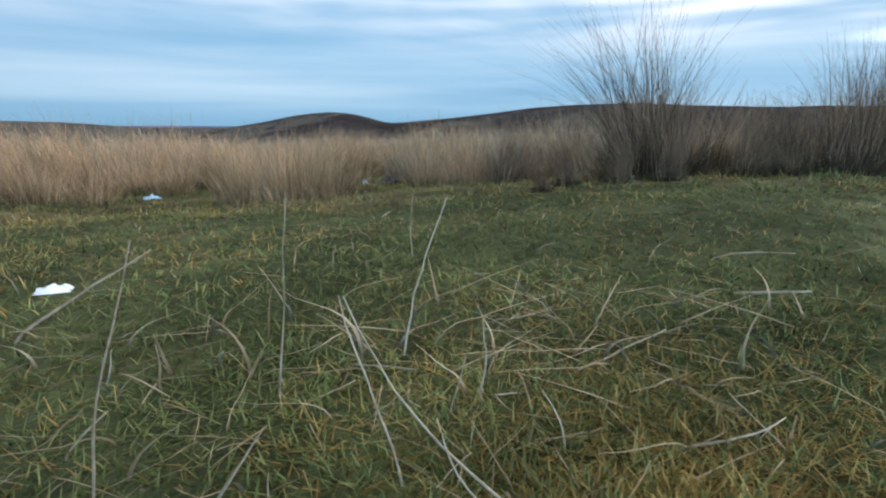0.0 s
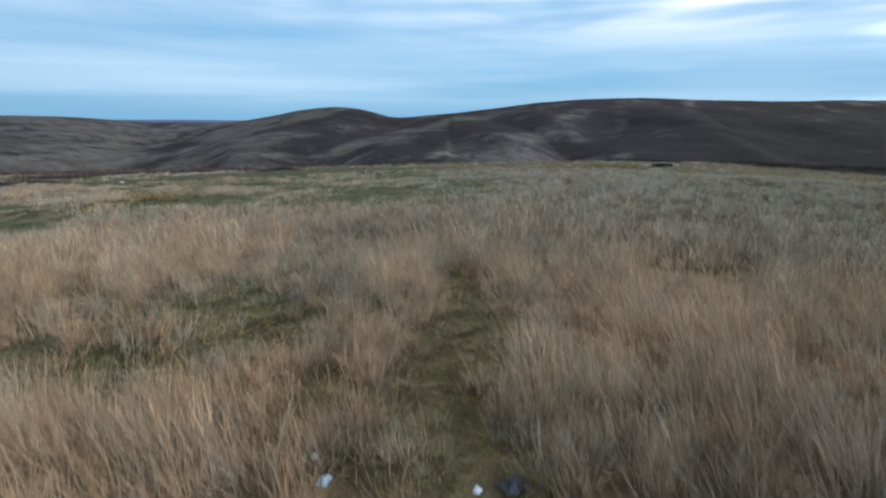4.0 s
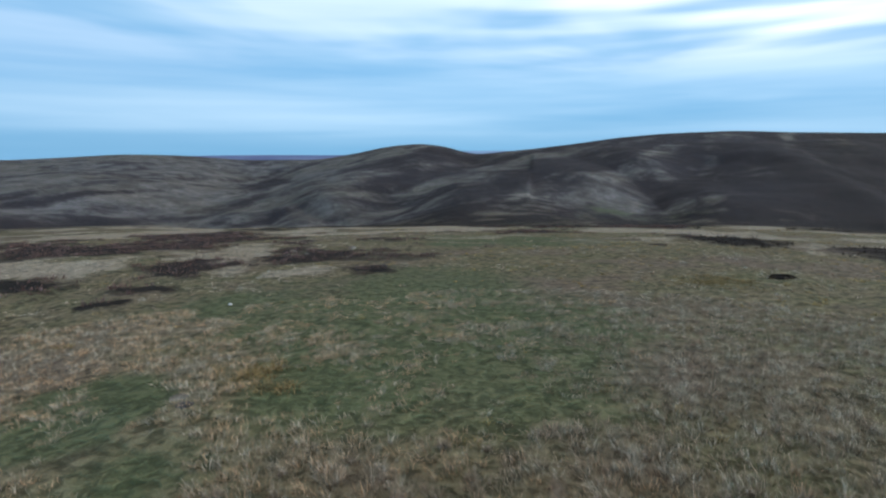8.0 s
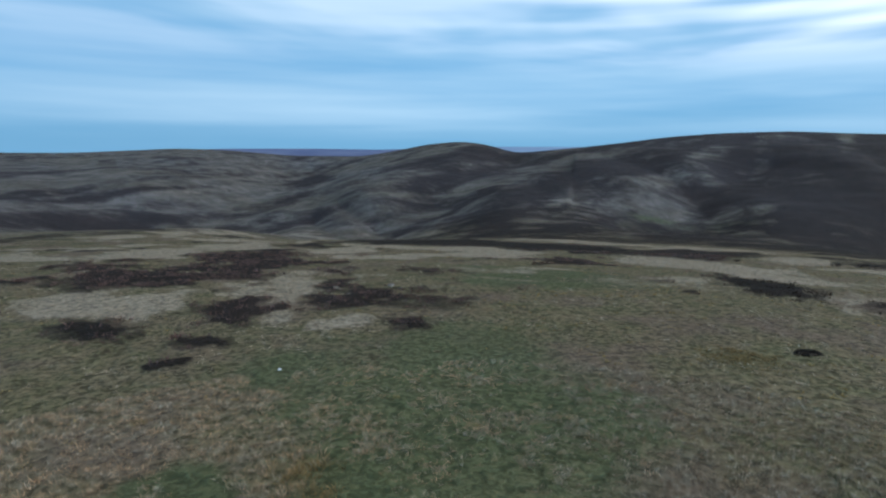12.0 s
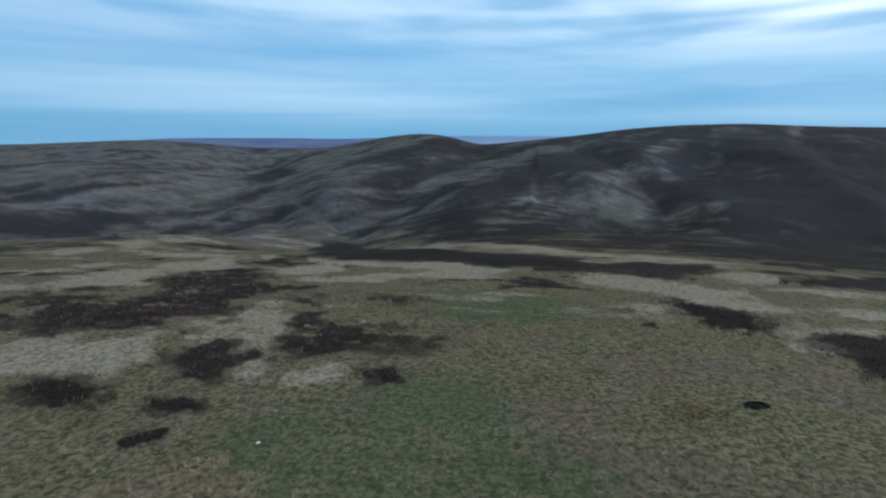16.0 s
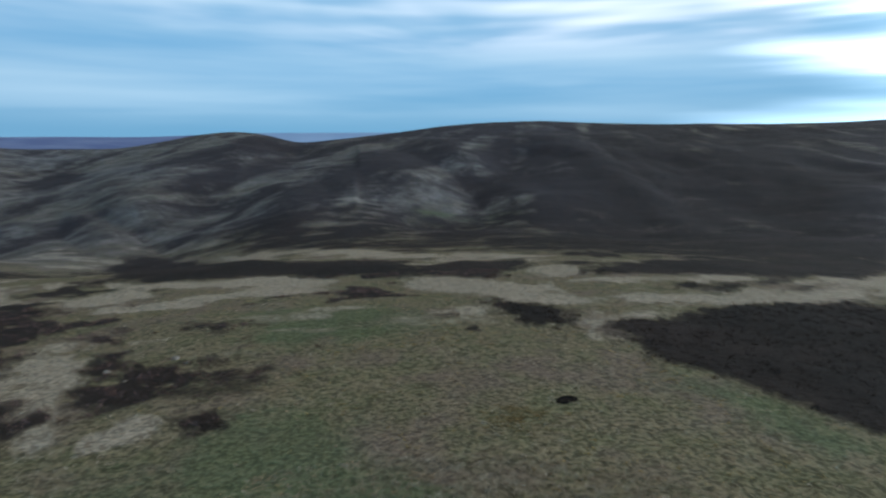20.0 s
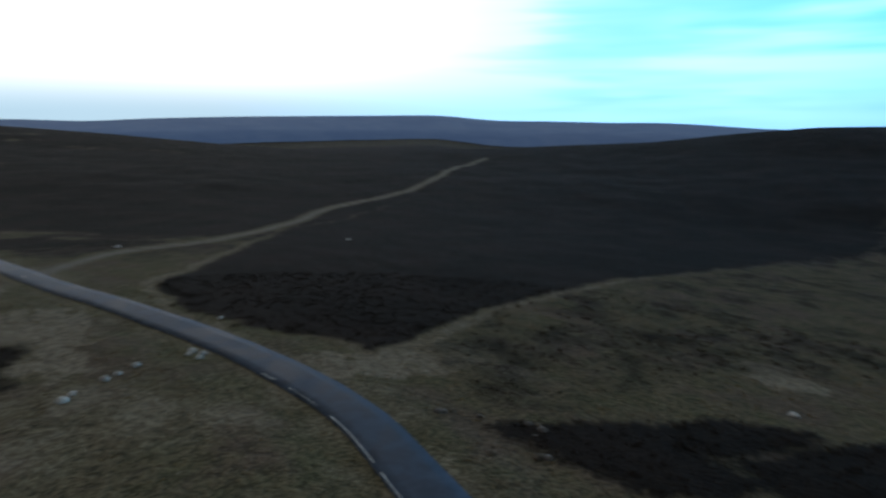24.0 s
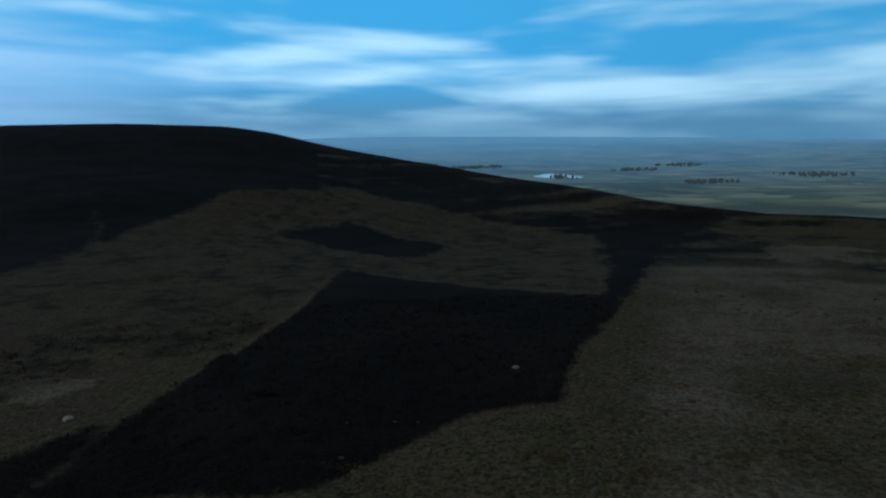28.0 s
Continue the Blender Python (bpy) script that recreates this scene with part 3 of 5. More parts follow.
def cover(x, y, road_d=None, track_d=None):
    """Weights of heather, pale grass, green turf and bare track."""
    r = np.hypot(x - CX, y - CY)
    az = np.degrees(np.arctan2(x - CX, y - CY)) % 360
    heather = patch_weight(x, y, HEATHER, 500, 0.6)
    banks = np.maximum(any_outline(x, y, PALE_1 + PALE_2 + PALE_3, 1500, 1.3), 1.2 * any_outline(x, y, EASTPALE_1, 1800, 1.3))
    banks = banks * np.clip(0.95 + 1.1 * fbm(x / (2.5 + 0.05 * r), y / (1.5 + 0.02 * r), 1490, 5), 0.12, 1)
    pale = np.maximum(patch_weight(x, y, STRAW_SPOTS, 900, 1.4) * 0.65, 0.8 * banks)
    # a trodden line between two burnt strips
    tx, ty = -3.8 - 7.8, -104 + 55.0
    k = np.clip(((x - 7.8) * tx + (y + 55) * ty) / (tx * tx + ty * ty), 0, 1)
    trod = np.clip(1.6 - np.hypot(x - 7.8 - k * tx + 0.6 * np.sin(y / 7), y + 55 - k * ty) / 0.6, 0, 1)
    brown = np.maximum(np.maximum(outline_weight(x, y, BROWN_1, 1100, 0.5), outline_weight(x, y, BROWN_2, 1120, 0.5) * 0.35), outline_weight(x, y, BROWN_3, 1140, 0.5))
    strips = np.maximum(np.maximum(outline_weight(x, y, DARK_1, 1160, 0.5), outline_weight(x, y, DARK_2, 1180, 0.5)), outline_weight(x, y, DARK_3, 1200))
    # gaps of grass in the patches of the plateau
    holes = np.clip((fbm(x / 2.6, y / 2.2, 1990, 5) - 0.16) * 4, 0, 1) * (r < 75) * ((az > 290) | (az < 20))
    loose = np.clip((fbm(x / 2.4, y / 2.0, 1993, 5) - 0.1) * 4, 0, 1) * any_outline(x, y, HEATH_1, 1220, 4.0) * (r > 24)
    north = np.maximum(any_outline(x, y, HEATH, 1220, 1.35) * (1 - 0.95 * holes), loose)
    heather = np.maximum(np.maximum(heather, strips), np.maximum(north, 0.85 * any_outline(x, y, SOUTH_1, 1950)))
    brown = brown * (1 - strips)
    fringe = np.abs(outline_weight(x + 1.2, y + 1.2, DARK_1, 1160, 0.5) - outline_weight(x - 1.2, y - 1.2, DARK_1, 1160, 0.5))
    fringe = np.maximum(fringe, 0.5 * np.abs(outline_weight(x + 0.8, y + 0.8, DARK_2, 1180, 0.5) - outline_weight(x - 0.8, y - 0.8, DARK_2, 1180, 0.5)))
    heather = heather * (1 - 0.8 * fringe) * (1 - trod)
    pale = np.maximum(np.maximum(pale, 0.55 * fringe), 0.45 * trod)
    green = np.maximum(0.8 * patch_weight(x, y, GREEN, 1300, 0.8), any_outline(x, y, TURF_1, 1400, 1.6) * (0.75 + 0.3 * fbm(x / 6, y / 6, 1401)))
    # open moor away from the patches: heather and grass mixed, in streaks across the slopes
    side = np.exp(-((az - 150) / 62) ** 2)
    open_moor = np.clip((r - 85) / 60, 0, 1)
    azj = az + 8 * fbm(x / 12, y / 12, 80)
    azs = (az + 180) % 360 - 180
    streak2 = np.clip((fbm(x / 14, y / 4, 67, 5) - 0.05) * 3.2, 0, 1) * np.clip((r - 40) / 30, 0, 1) * ((azj > 300) | (azj < 75)) * (r < 260)
    # strips running obliquely up the hillsides
    along = r * np.radians(azs)
    u, v = along / 46 + 0.5 * fbm(x / 120, y / 120, 42, 3), (0.085 * r - 0.22 * along) / 5.2
    n = 0.9 * fbm(u, v, 41, 5) + 0.55 * fbm(x / 60, y / 45, 47, 5) + 0.5 * fbm(x / 14, y / 10, 49, 4)
    lean = 0.24 * np.clip((azs - 15) / 14, 0, 1) * (1 - np.clip((azs - 42) / 10, 0, 1)) - 0.65 * np.clip((azs - 46) / 8, 0, 1) * (1 - np.clip((azs - 78) / 8, 0, 1)) - 0.46 * np.clip((-8 - azs) / 12, 0, 1) + 0.15 * np.clip((azs - 75) / 12, 0, 1)
    wild = np.clip(0.72 + 0.95 * n + lean + 0.9 * side, 0, 1) * open_moor
    ridge_dark, ridge_pale = any_outline(x, y, HILL_1 + HILL_2, 2100, 2.4), 0.55 * any_outline(x, y, HILLPALE_1, 2300, 2.4)
    wild = np.maximum(wild * (1 - 0.85 * ridge_pale), ridge_dark)
    heather = np.clip(np.maximum(heather, wild * (1 - 0.9 * pale) * (1 - 0.75 * brown)), 0, 1)
    heather = np.maximum(heather, 0.48 * brown * (0.7 + 0.6 * fbm(x / 5, y / 5, 59, 4)))
    # the farmed plain beyond the moor's edge
    plain_w = np.clip((r - 420) / 60, 0, 1) * np.clip((az - 174) / 6, 0, 1) * np.clip((262 - az) / 6, 0, 1)
    fx, fy = (x + 60 * fbm(x / 260, y / 260, 63)) / 210, (y + 60 * fbm(x / 260, y / 260, 64)) / 120
    field = (np.sin(np.floor(fx) * 12.9898 + np.floor(fy) * 78.233) * 43758.5453) % 1
    heather = heather * (1 - plain_w) + plain_w * np.clip((fbm(x / 190, y / 60, 66, 4) - 0.25) * 5, 0, 0.8)
    bits = np.clip((0.7 * fbm(x / 11, y / 5, 53, 5) + 0.5 * fbm(x / 3.0, y / 2.2, 55, 4) - 0.12) * 3.2, 0, 1) * np.clip((r - 26) / 25, 0, 1) * (1 - 0.7 * pale) * (r < 150) * ((azj > 300) | (azj < 8))
    bits2 = np.clip((fbm(x / 13, y / 7, 57, 5) - 0.12 + 0.42 * np.clip((az - 17) / 10, 0, 1) * np.clip((r - 70) / 30, 0, 1)) * 3.0, 0, 1) * np.clip((r - 58) / 20, 0, 1) * (1 - 0.7 * pale) * np.clip((82 - azj) / 5, 0, 1) * (az < 180) * np.clip((300 - r) / 70, 0, 1)
    heather = np.maximum(heather, np.maximum(bits, bits2) * 0.9 * (1 - 0.75 * banks) * (1 - np.clip(1.3 * green, 0, 1)))
    streak = np.clip((fbm(u * 1.3, v * 1.2, 61, 5) + 0.3 * fbm(x / 15, y / 12, 62, 4) - 0.22) * 2.2, 0, 1) * open_moor * np.clip((r - 200) / 60, 0.2, 1) * (1 - 0.4 * np.clip((azs - 15) / 20, 0, 1))
    heather = heather * (1 - 0.45 * streak)
    # grassy strips between the burnt ones, along the contour
    strip = np.clip((fbm((x + 6 * fbm(x / 30, y / 30, 76)) / 8, y / 45, 75, 5) + 0.45 * fbm(x / 4, y / 7, 77, 4) - 0.08) * 3.0, 0, 1) * np.clip((r - 55) / 25, 0, 1) * np.clip((380 - r) / 140, 0, 1) * np.clip((azs - 42) / 10, 0, 1) * np.clip((82 - azs + 9 * fbm(x / 14, y / 14, 79)) / 4, 0, 1)
    strip = 0.6 * strip * (1 - north)
    heather = heather * (1 - 0.9 * strip) * (1 - 0.4 * streak2 * (1 - north) * (r > 90))
    dry = np.clip((fbm(x / 9, y / 9, 78, 4) + 0.9) * 0.55, 0, 0.75) * np.clip((r - 14) / 5, 0, 1) * (np.clip((52 - r) / 8, 0, 1) * 0.8 * np.clip((azs - 50) / 12, 0, 1) * np.clip((112 - azs) / 8, 0, 1) + np.clip((160 - r) / 30, 0, 1) * np.clip((az - 208) / 8, 0, 1) * np.clip((245 - az) / 8, 0, 1))
    pale = np.maximum(pale, dry)
    pale = np.maximum(pale, 0.16 * ridge_pale * (r > 150))
    # far slopes lose heather, a paler tone put in for haze
    far_w = np.clip((r - 1600) / 500, 0, 1)
    heather = heather * (1 - 0.5 * far_w)
    pale = np.maximum(pale, np.maximum(np.maximum(0.55 * strip, streak * (0.50 - 0.35 * side)), 0.95 * streak2 * (1 - heather))) * np.clip(1 - (r - 600) / 900, 0.25, 1)
    pale = pale * (1 - plain_w) + plain_w * np.where(field > 0.5, 0.95, 0.55)
    green = np.maximum(green, plain_w * np.where(field < 0.6, 0.5, 0.2))
    near_turf = np.exp(-((x + 0.4) ** 2 / 3 + (y - 4.7) ** 2 / 1.4))
    green = np.maximum(green, np.clip(near_turf * 1.6, 0, 1))
    if road_d is not None:
        verge = np.clip(1 - (road_d - 2.2) / 4.0 - 0.6 * fbm(x / 3, y / 3, 71, 3), 0, 1)
        heather *= 1 - verge
        pale = np.maximum(pale, verge * 0.45)
        green = np.maximum(green, verge * 0.3)
        bare = np.clip(1.5 - track_d / 1.3 + 0.3 * fbm(x / 2, y / 2, 73, 3), 0, 1)
        tv = np.clip(1 - (track_d - 1.5) / 3, 0, 1)
        heather *= 1 - tv
        pale = np.maximum(pale, tv * 0.3)
    else:
        bare = np.zeros(x.shape)
    green = green * (1 - heather)
    return heather, np.clip(pale * (1 - heather * 0.9), 0, 1), green, bare


def hill_haze(x, y):
    """Where a grey-purple tint, air haze put into the colour, takes the place of the green: the hills across the
    valley.
    """
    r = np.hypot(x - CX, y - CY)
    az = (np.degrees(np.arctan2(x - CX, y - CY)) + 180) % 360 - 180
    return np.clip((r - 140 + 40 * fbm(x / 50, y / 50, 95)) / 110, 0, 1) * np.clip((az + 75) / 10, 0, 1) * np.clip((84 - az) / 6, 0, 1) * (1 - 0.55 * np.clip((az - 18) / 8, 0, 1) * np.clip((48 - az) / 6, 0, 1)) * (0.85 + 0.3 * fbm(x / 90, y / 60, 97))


# ---- materials ----
def material(name):
    m = bpy.data.materials.new(name)
    m.use_nodes = True
    nt = m.node_tree
    b = nt.nodes["Principled BSDF"]
    b.inputs["Specular IOR Level"].default_value = 0.25
    return m, nt, b


def bump(nt, b, height, strength, distance):
    n = nt.nodes.new("ShaderNodeBump")
    n.inputs["Strength"].default_value, n.inputs["Distance"].default_value = strength, distance
    nt.links.new(height, n.inputs["Height"])
    nt.links.new(n.outputs[0], b.inputs["Normal"])


def make_ground_material():
    m, nt, b = material("moor_ground")
    geo = nt.nodes.new("ShaderNodeNewGeometry")
    pos = geo.outputs["Position"]
    att = nt.nodes.new("ShaderNodeAttribute")
    att.attribute_name = "cover"
    sep = nt.nodes.new("ShaderNodeSeparateColor")
    nt.links.new(att.outputs["Color"], sep.inputs[0])
    heather, pale, green = sep.outputs
    bare = att.outputs["Alpha"]
    flat = scaled(nt, pos, (1, 1, 0.3))
    tuft = noise_tex(nt, flat, 1.6, 5, 0.65)
    blade = noise_tex(nt, scaled(nt, pos, (1, 1, 1)), 22.0, 5, 0.7)
    wide = noise_tex(nt, flat, 0.06, 5, 0.6)
    mid = noise_tex(nt, flat, 0.33, 5, 0.6, 0.4)
    mound = ramp(nt, noise_tex(nt, scaled(nt, flat, (1, 1, 1), (5.1, 2.7, 0)), 3.3, 3, 0.5, 0.6), 0.34, 0.68)
    grown = socket_math(nt, "ADD", socket_math(nt, "MULTIPLY", tuft, 0.72), socket_math(nt, "MULTIPLY", mound, 0.28))
    t = ramp(nt, grown, 0.22, 0.78)
    g = ramp(nt, blade, 0.25, 0.75)
    rough = mix_colour(nt, t, (0.036, 0.032, 0.018), (0.174, 0.142, 0.086))
    rough = mix_colour(nt, ramp(nt, mid, 0.35, 0.65), rough, mix_colour(nt, t, (0.036, 0.036, 0.017), (0.144, 0.130, 0.070)))
    rough = mix_colour(nt, ramp(nt, noise_tex(nt, scaled(nt, flat, (1, 1, 1), (31, 7, 0)), 0.11, 4, 0.6), 0.46, 0.66, 0.0, 0.7), rough, mix_colour(nt, t, (0.060, 0.044, 0.034), (0.150, 0.112, 0.086)))
    straw = mix_colour(nt, t, (0.098, 0.082, 0.058), (0.290, 0.246, 0.182))
    turf = mix_colour(nt, t, (0.034, 0.045, 0.021), (0.086, 0.102, 0.048))
    ling = mix_colour(nt, t, (0.0062, 0.0049, 0.0038), (0.0195, 0.0152, 0.0114))
    ling = mix_colour(nt, ramp(nt, wide, 0.40, 0.66, 0, 0.4), ling, (0.032, 0.022, 0.018))
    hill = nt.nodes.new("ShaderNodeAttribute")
    hill.attribute_name = "hill_haze"
    # grass, heather and straw of the hills greyed with painted haze
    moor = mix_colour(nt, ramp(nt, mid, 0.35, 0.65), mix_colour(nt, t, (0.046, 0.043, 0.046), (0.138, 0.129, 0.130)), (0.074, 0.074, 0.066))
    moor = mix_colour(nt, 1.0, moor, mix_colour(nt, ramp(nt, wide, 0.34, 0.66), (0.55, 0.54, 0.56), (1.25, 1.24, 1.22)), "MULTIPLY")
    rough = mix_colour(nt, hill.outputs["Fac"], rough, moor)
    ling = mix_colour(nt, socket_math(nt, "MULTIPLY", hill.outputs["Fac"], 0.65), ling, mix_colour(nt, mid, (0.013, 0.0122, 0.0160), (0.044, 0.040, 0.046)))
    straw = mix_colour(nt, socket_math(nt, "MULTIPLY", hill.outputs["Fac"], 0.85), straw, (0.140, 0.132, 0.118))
    earth = mix_colour(nt, g, (0.13, 0.115, 0.095), (0.22, 0.20, 0.17))
    grain = socket_math(nt, "ADD", socket_math(nt, "MULTIPLY", socket_math(nt, "SUBTRACT", tuft, 0.5), 0.9), socket_math(nt, "MULTIPLY", socket_math(nt, "SUBTRACT", mid, 0.5), 0.9))
    edge = socket_math(nt, "ADD", heather, grain)
    col = mix_colour(nt, green, rough, turf)
    pale_n = ramp(nt, socket_math(nt, "ADD", pale, socket_math(nt, "MULTIPLY", socket_math(nt, "SUBTRACT", mid, 0.5), 0.8)), 0.2, 0.75)
    col = mix_colour(nt, pale_n, col, straw)
    col = mix_colour(nt, ramp(nt, edge, 0.14, 0.78), col, ling)
    col = mix_colour(nt, bare, col, earth)
    col = mix_colour(nt, 1.0, col, mix_colour(nt, g, (0.72, 0.72, 0.72), (1.25, 1.25, 1.25)), "MULTIPLY")
    nt.links.new(col, b.inputs["Base Color"])
    b.inputs["Roughness"].default_value = 1.0
    b.inputs["Specular IOR Level"].default_value = 0.07
    bump(nt, b, socket_math(nt, "ADD", socket_math(nt, "ADD", socket_math(nt, "MULTIPLY", tuft, 0.8), socket_math(nt, "MULTIPLY", mound, 0.35)), socket_math(nt, "MULTIPLY", blade, 0.12)), 0.5, 0.4)
    return m


def make_asphalt():
    m, nt, b = material("wet_asphalt")
    geo = nt.nodes.new("ShaderNodeNewGeometry")
    pos = geo.outputs["Position"]
    wear = noise_tex(nt, scaled(nt, pos, (0.5, 0.5, 0.5)), 1.0, 5, 0.6)
    grit = noise_tex(nt, pos, 45, 4, 0.7)
    # the sky's blue reflection is put into the base colour, patchy with wear
    col = mix_colour(nt, ramp(nt, wear, 0.35, 0.68), (0.020, 0.033, 0.058), (0.056, 0.080, 0.122))
    col = mix_colour(nt, 1.0, col, mix_colour(nt, grit, (0.75, 0.75, 0.75), (1.25, 1.25, 1.25)), "MULTIPLY")
    nt.links.new(col, b.inputs["Base Color"])
    nt.links.new(ramp(nt, wear, 0.38, 0.62, 0.5, 0.68), b.inputs["Roughness"])
    b.inputs["Specular IOR Level"].default_value = 0.06
    bump(nt, b, grit, 0.25, 0.01)
    return m


def plain(name, lo, hi, scale, rough=0.8, relief=0.3, depth=0.02, spec=0.25):
    """A surface that varies between two colours at two scales."""
    m, nt, b = material(name)
    tc = nt.nodes.new("ShaderNodeTexCoord")
    info = nt.nodes.new("ShaderNodeObjectInfo")
    a = noise_tex(nt, tc.outputs["Object"], scale, 5, 0.6)
    c = noise_tex(nt, tc.outputs["Object"], scale * 7, 4, 0.65)
    v = socket_math(nt, "ADD", socket_math(nt, "MULTIPLY", a, 0.65), socket_math(nt, "MULTIPLY", c, 0.35))
    v = socket_math(nt, "ADD", v, socket_math(nt, "MULTIPLY", socket_math(nt, "SUBTRACT", info.outputs["Random"], 0.5), 0.15))
    nt.links.new(mix_colour(nt, ramp(nt, v, 0.32, 0.68), lo, hi), b.inputs["Base Color"])
    b.inputs["Roughness"].default_value = rough
    b.inputs["Specular IOR Level"].default_value = spec
    if relief:
        bump(nt, b, v, relief, depth)
    return m


def blade_material(name, root, low, high, patch=5.0):
    """Grass or rush blades: each blade its own tone, greener at the foot and darkened there as painted shade (attribute
    'tip' runs from 0 to 1).
    """
    m, nt, b = material(name)
    geo = nt.nodes.new("ShaderNodeNewGeometry")
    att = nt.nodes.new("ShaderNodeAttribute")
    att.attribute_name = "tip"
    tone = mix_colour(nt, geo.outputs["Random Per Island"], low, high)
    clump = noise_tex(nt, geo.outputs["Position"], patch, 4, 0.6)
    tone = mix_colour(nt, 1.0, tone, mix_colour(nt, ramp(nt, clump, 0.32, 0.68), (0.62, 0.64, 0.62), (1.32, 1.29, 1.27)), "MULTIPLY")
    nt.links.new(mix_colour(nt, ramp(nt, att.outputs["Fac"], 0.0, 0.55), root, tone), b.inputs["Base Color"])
    b.inputs["Roughness"].default_value = 0.85
    b.inputs["Specular IOR Level"].default_value = 0.06
    return m


BRACKEN = blade_material("dead_bracken", (0.05, 0.036, 0.014), (0.115, 0.078, 0.032), (0.23, 0.158, 0.070))
GROUND = make_ground_material()
ASPHALT = make_asphalt()
STONE = plain("pale_stone", (0.20, 0.19, 0.17), (0.42, 0.40, 0.36), 3.0, 0.9, 0.5, 0.04)
WHITE_LINE = plain("worn_white_paint", (0.07, 0.08, 0.095), (0.55, 0.56, 0.57), 1.6, 0.7, 0.1)
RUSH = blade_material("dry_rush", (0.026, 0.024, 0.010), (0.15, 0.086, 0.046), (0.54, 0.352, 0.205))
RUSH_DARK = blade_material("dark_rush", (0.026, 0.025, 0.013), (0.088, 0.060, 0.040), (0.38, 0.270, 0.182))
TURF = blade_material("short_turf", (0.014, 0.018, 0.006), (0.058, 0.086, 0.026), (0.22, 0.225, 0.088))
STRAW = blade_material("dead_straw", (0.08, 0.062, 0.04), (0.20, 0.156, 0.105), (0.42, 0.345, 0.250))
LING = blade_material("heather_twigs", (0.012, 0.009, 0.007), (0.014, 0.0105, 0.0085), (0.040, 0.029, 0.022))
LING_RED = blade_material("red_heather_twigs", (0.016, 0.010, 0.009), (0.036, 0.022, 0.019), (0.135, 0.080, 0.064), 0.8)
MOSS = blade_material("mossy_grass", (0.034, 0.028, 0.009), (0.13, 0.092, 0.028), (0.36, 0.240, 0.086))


# ---- mesh helpers ----
def mesh_from(name, verts, faces, mat, smooth=False):
    me = bpy.data.meshes.new(name)
    me.from_pydata(verts, [], faces)
    me.materials.append(mat)
    if smooth:
        me.polygons.foreach_set("use_smooth", [True] * len(me.polygons))
    me.update()
    return me


def part(name, bm, mat, parent, label=""):
    me = bpy.data.meshes.new(name)
    bm.to_mesh(me)
    bm.free()
    me.materials.append(mat)
    ob = new(name, me)
    ob.parent = parent
    return tagged(ob, label)


def quads_grid(rows, cols, wrap):
    i, j = np.meshgrid(np.arange(rows - 1), np.arange(cols if wrap else cols - 1), indexing="ij")
    k = (j + 1) % cols
    return np.stack([i * cols + j, (i + 1) * cols + j, (i + 1) * cols + k, i * cols + k], axis=-1).reshape(-1, 4)


def fast_mesh(name, verts, quads, mat, smooth=False, attribute=None):
    """A mesh of quads from arrays; attribute: a (name, values per vertex) pair."""
    me = bpy.data.meshes.new(name)
    me.vertices.add(len(verts))
    me.vertices.foreach_set("co", np.asarray(verts, np.float32).ravel())
    me.loops.add(quads.size)
    me.loops.foreach_set("vertex_index", quads.astype(np.int32).ravel())
    me.polygons.add(len(quads))
    n = quads.shape[1]
    me.polygons.foreach_set("loop_start", np.arange(len(quads), dtype=np.int32) * n)
    if smooth:
        me.polygons.foreach_set("use_smooth", np.ones(len(quads), bool))
    me.materials.append(mat)
    me.update()
    me.validate()
    if attribute:
        key, values = attribute
        a = me.attributes.new(key, "FLOAT_COLOR" if values.ndim == 2 else "FLOAT", "POINT")
        a.data.foreach_set("color" if values.ndim == 2 else "value", values.astype(np.float32).ravel())
    return me


# ---- the ground, one sheet to the horizon ----
def build_ground():
    weights = np.stack([w.ravel() for w in cover(GX, GY, ROAD_FAR, TRACK_FAR)], axis=1)
    # bare bits and heather stand a little proud of the grass
    plain_w = np.clip((RINGS[:, None] - 640) / 60, 0, 1) * np.clip((AZS[None, :] - 172) / 3, 0, 1) * np.clip((262 - AZS[None, :]) / 3, 0, 1)
    zz = GZ - 7 * plain_w + 0.18 * weights[:, 0].reshape(GZ.shape) * (RINGS[:, None] > 12) * (0.6 + 0.5 * fbm(GX / 1.3, GY / 1.3, 83, 3))
    verts = np.stack([GX, GY, zz], axis=-1).reshape(-1, 3)
    q = quads_grid(N_RING, N_AZ, True)[:, ::-1]
    me = fast_mesh("ground", verts, q, GROUND, True, ("cover", weights))
    # weight of the haze tint painted on the hills
    hill = me.attributes.new("hill_haze", "FLOAT", "POINT")
    hill.data.foreach_set("value", hill_haze(GX, GY).astype(np.float32).ravel())
    tagged(new("ground", me), "rough moorland with dark heather, pale grass and green turf", "ground", kind="structure")


build_ground()


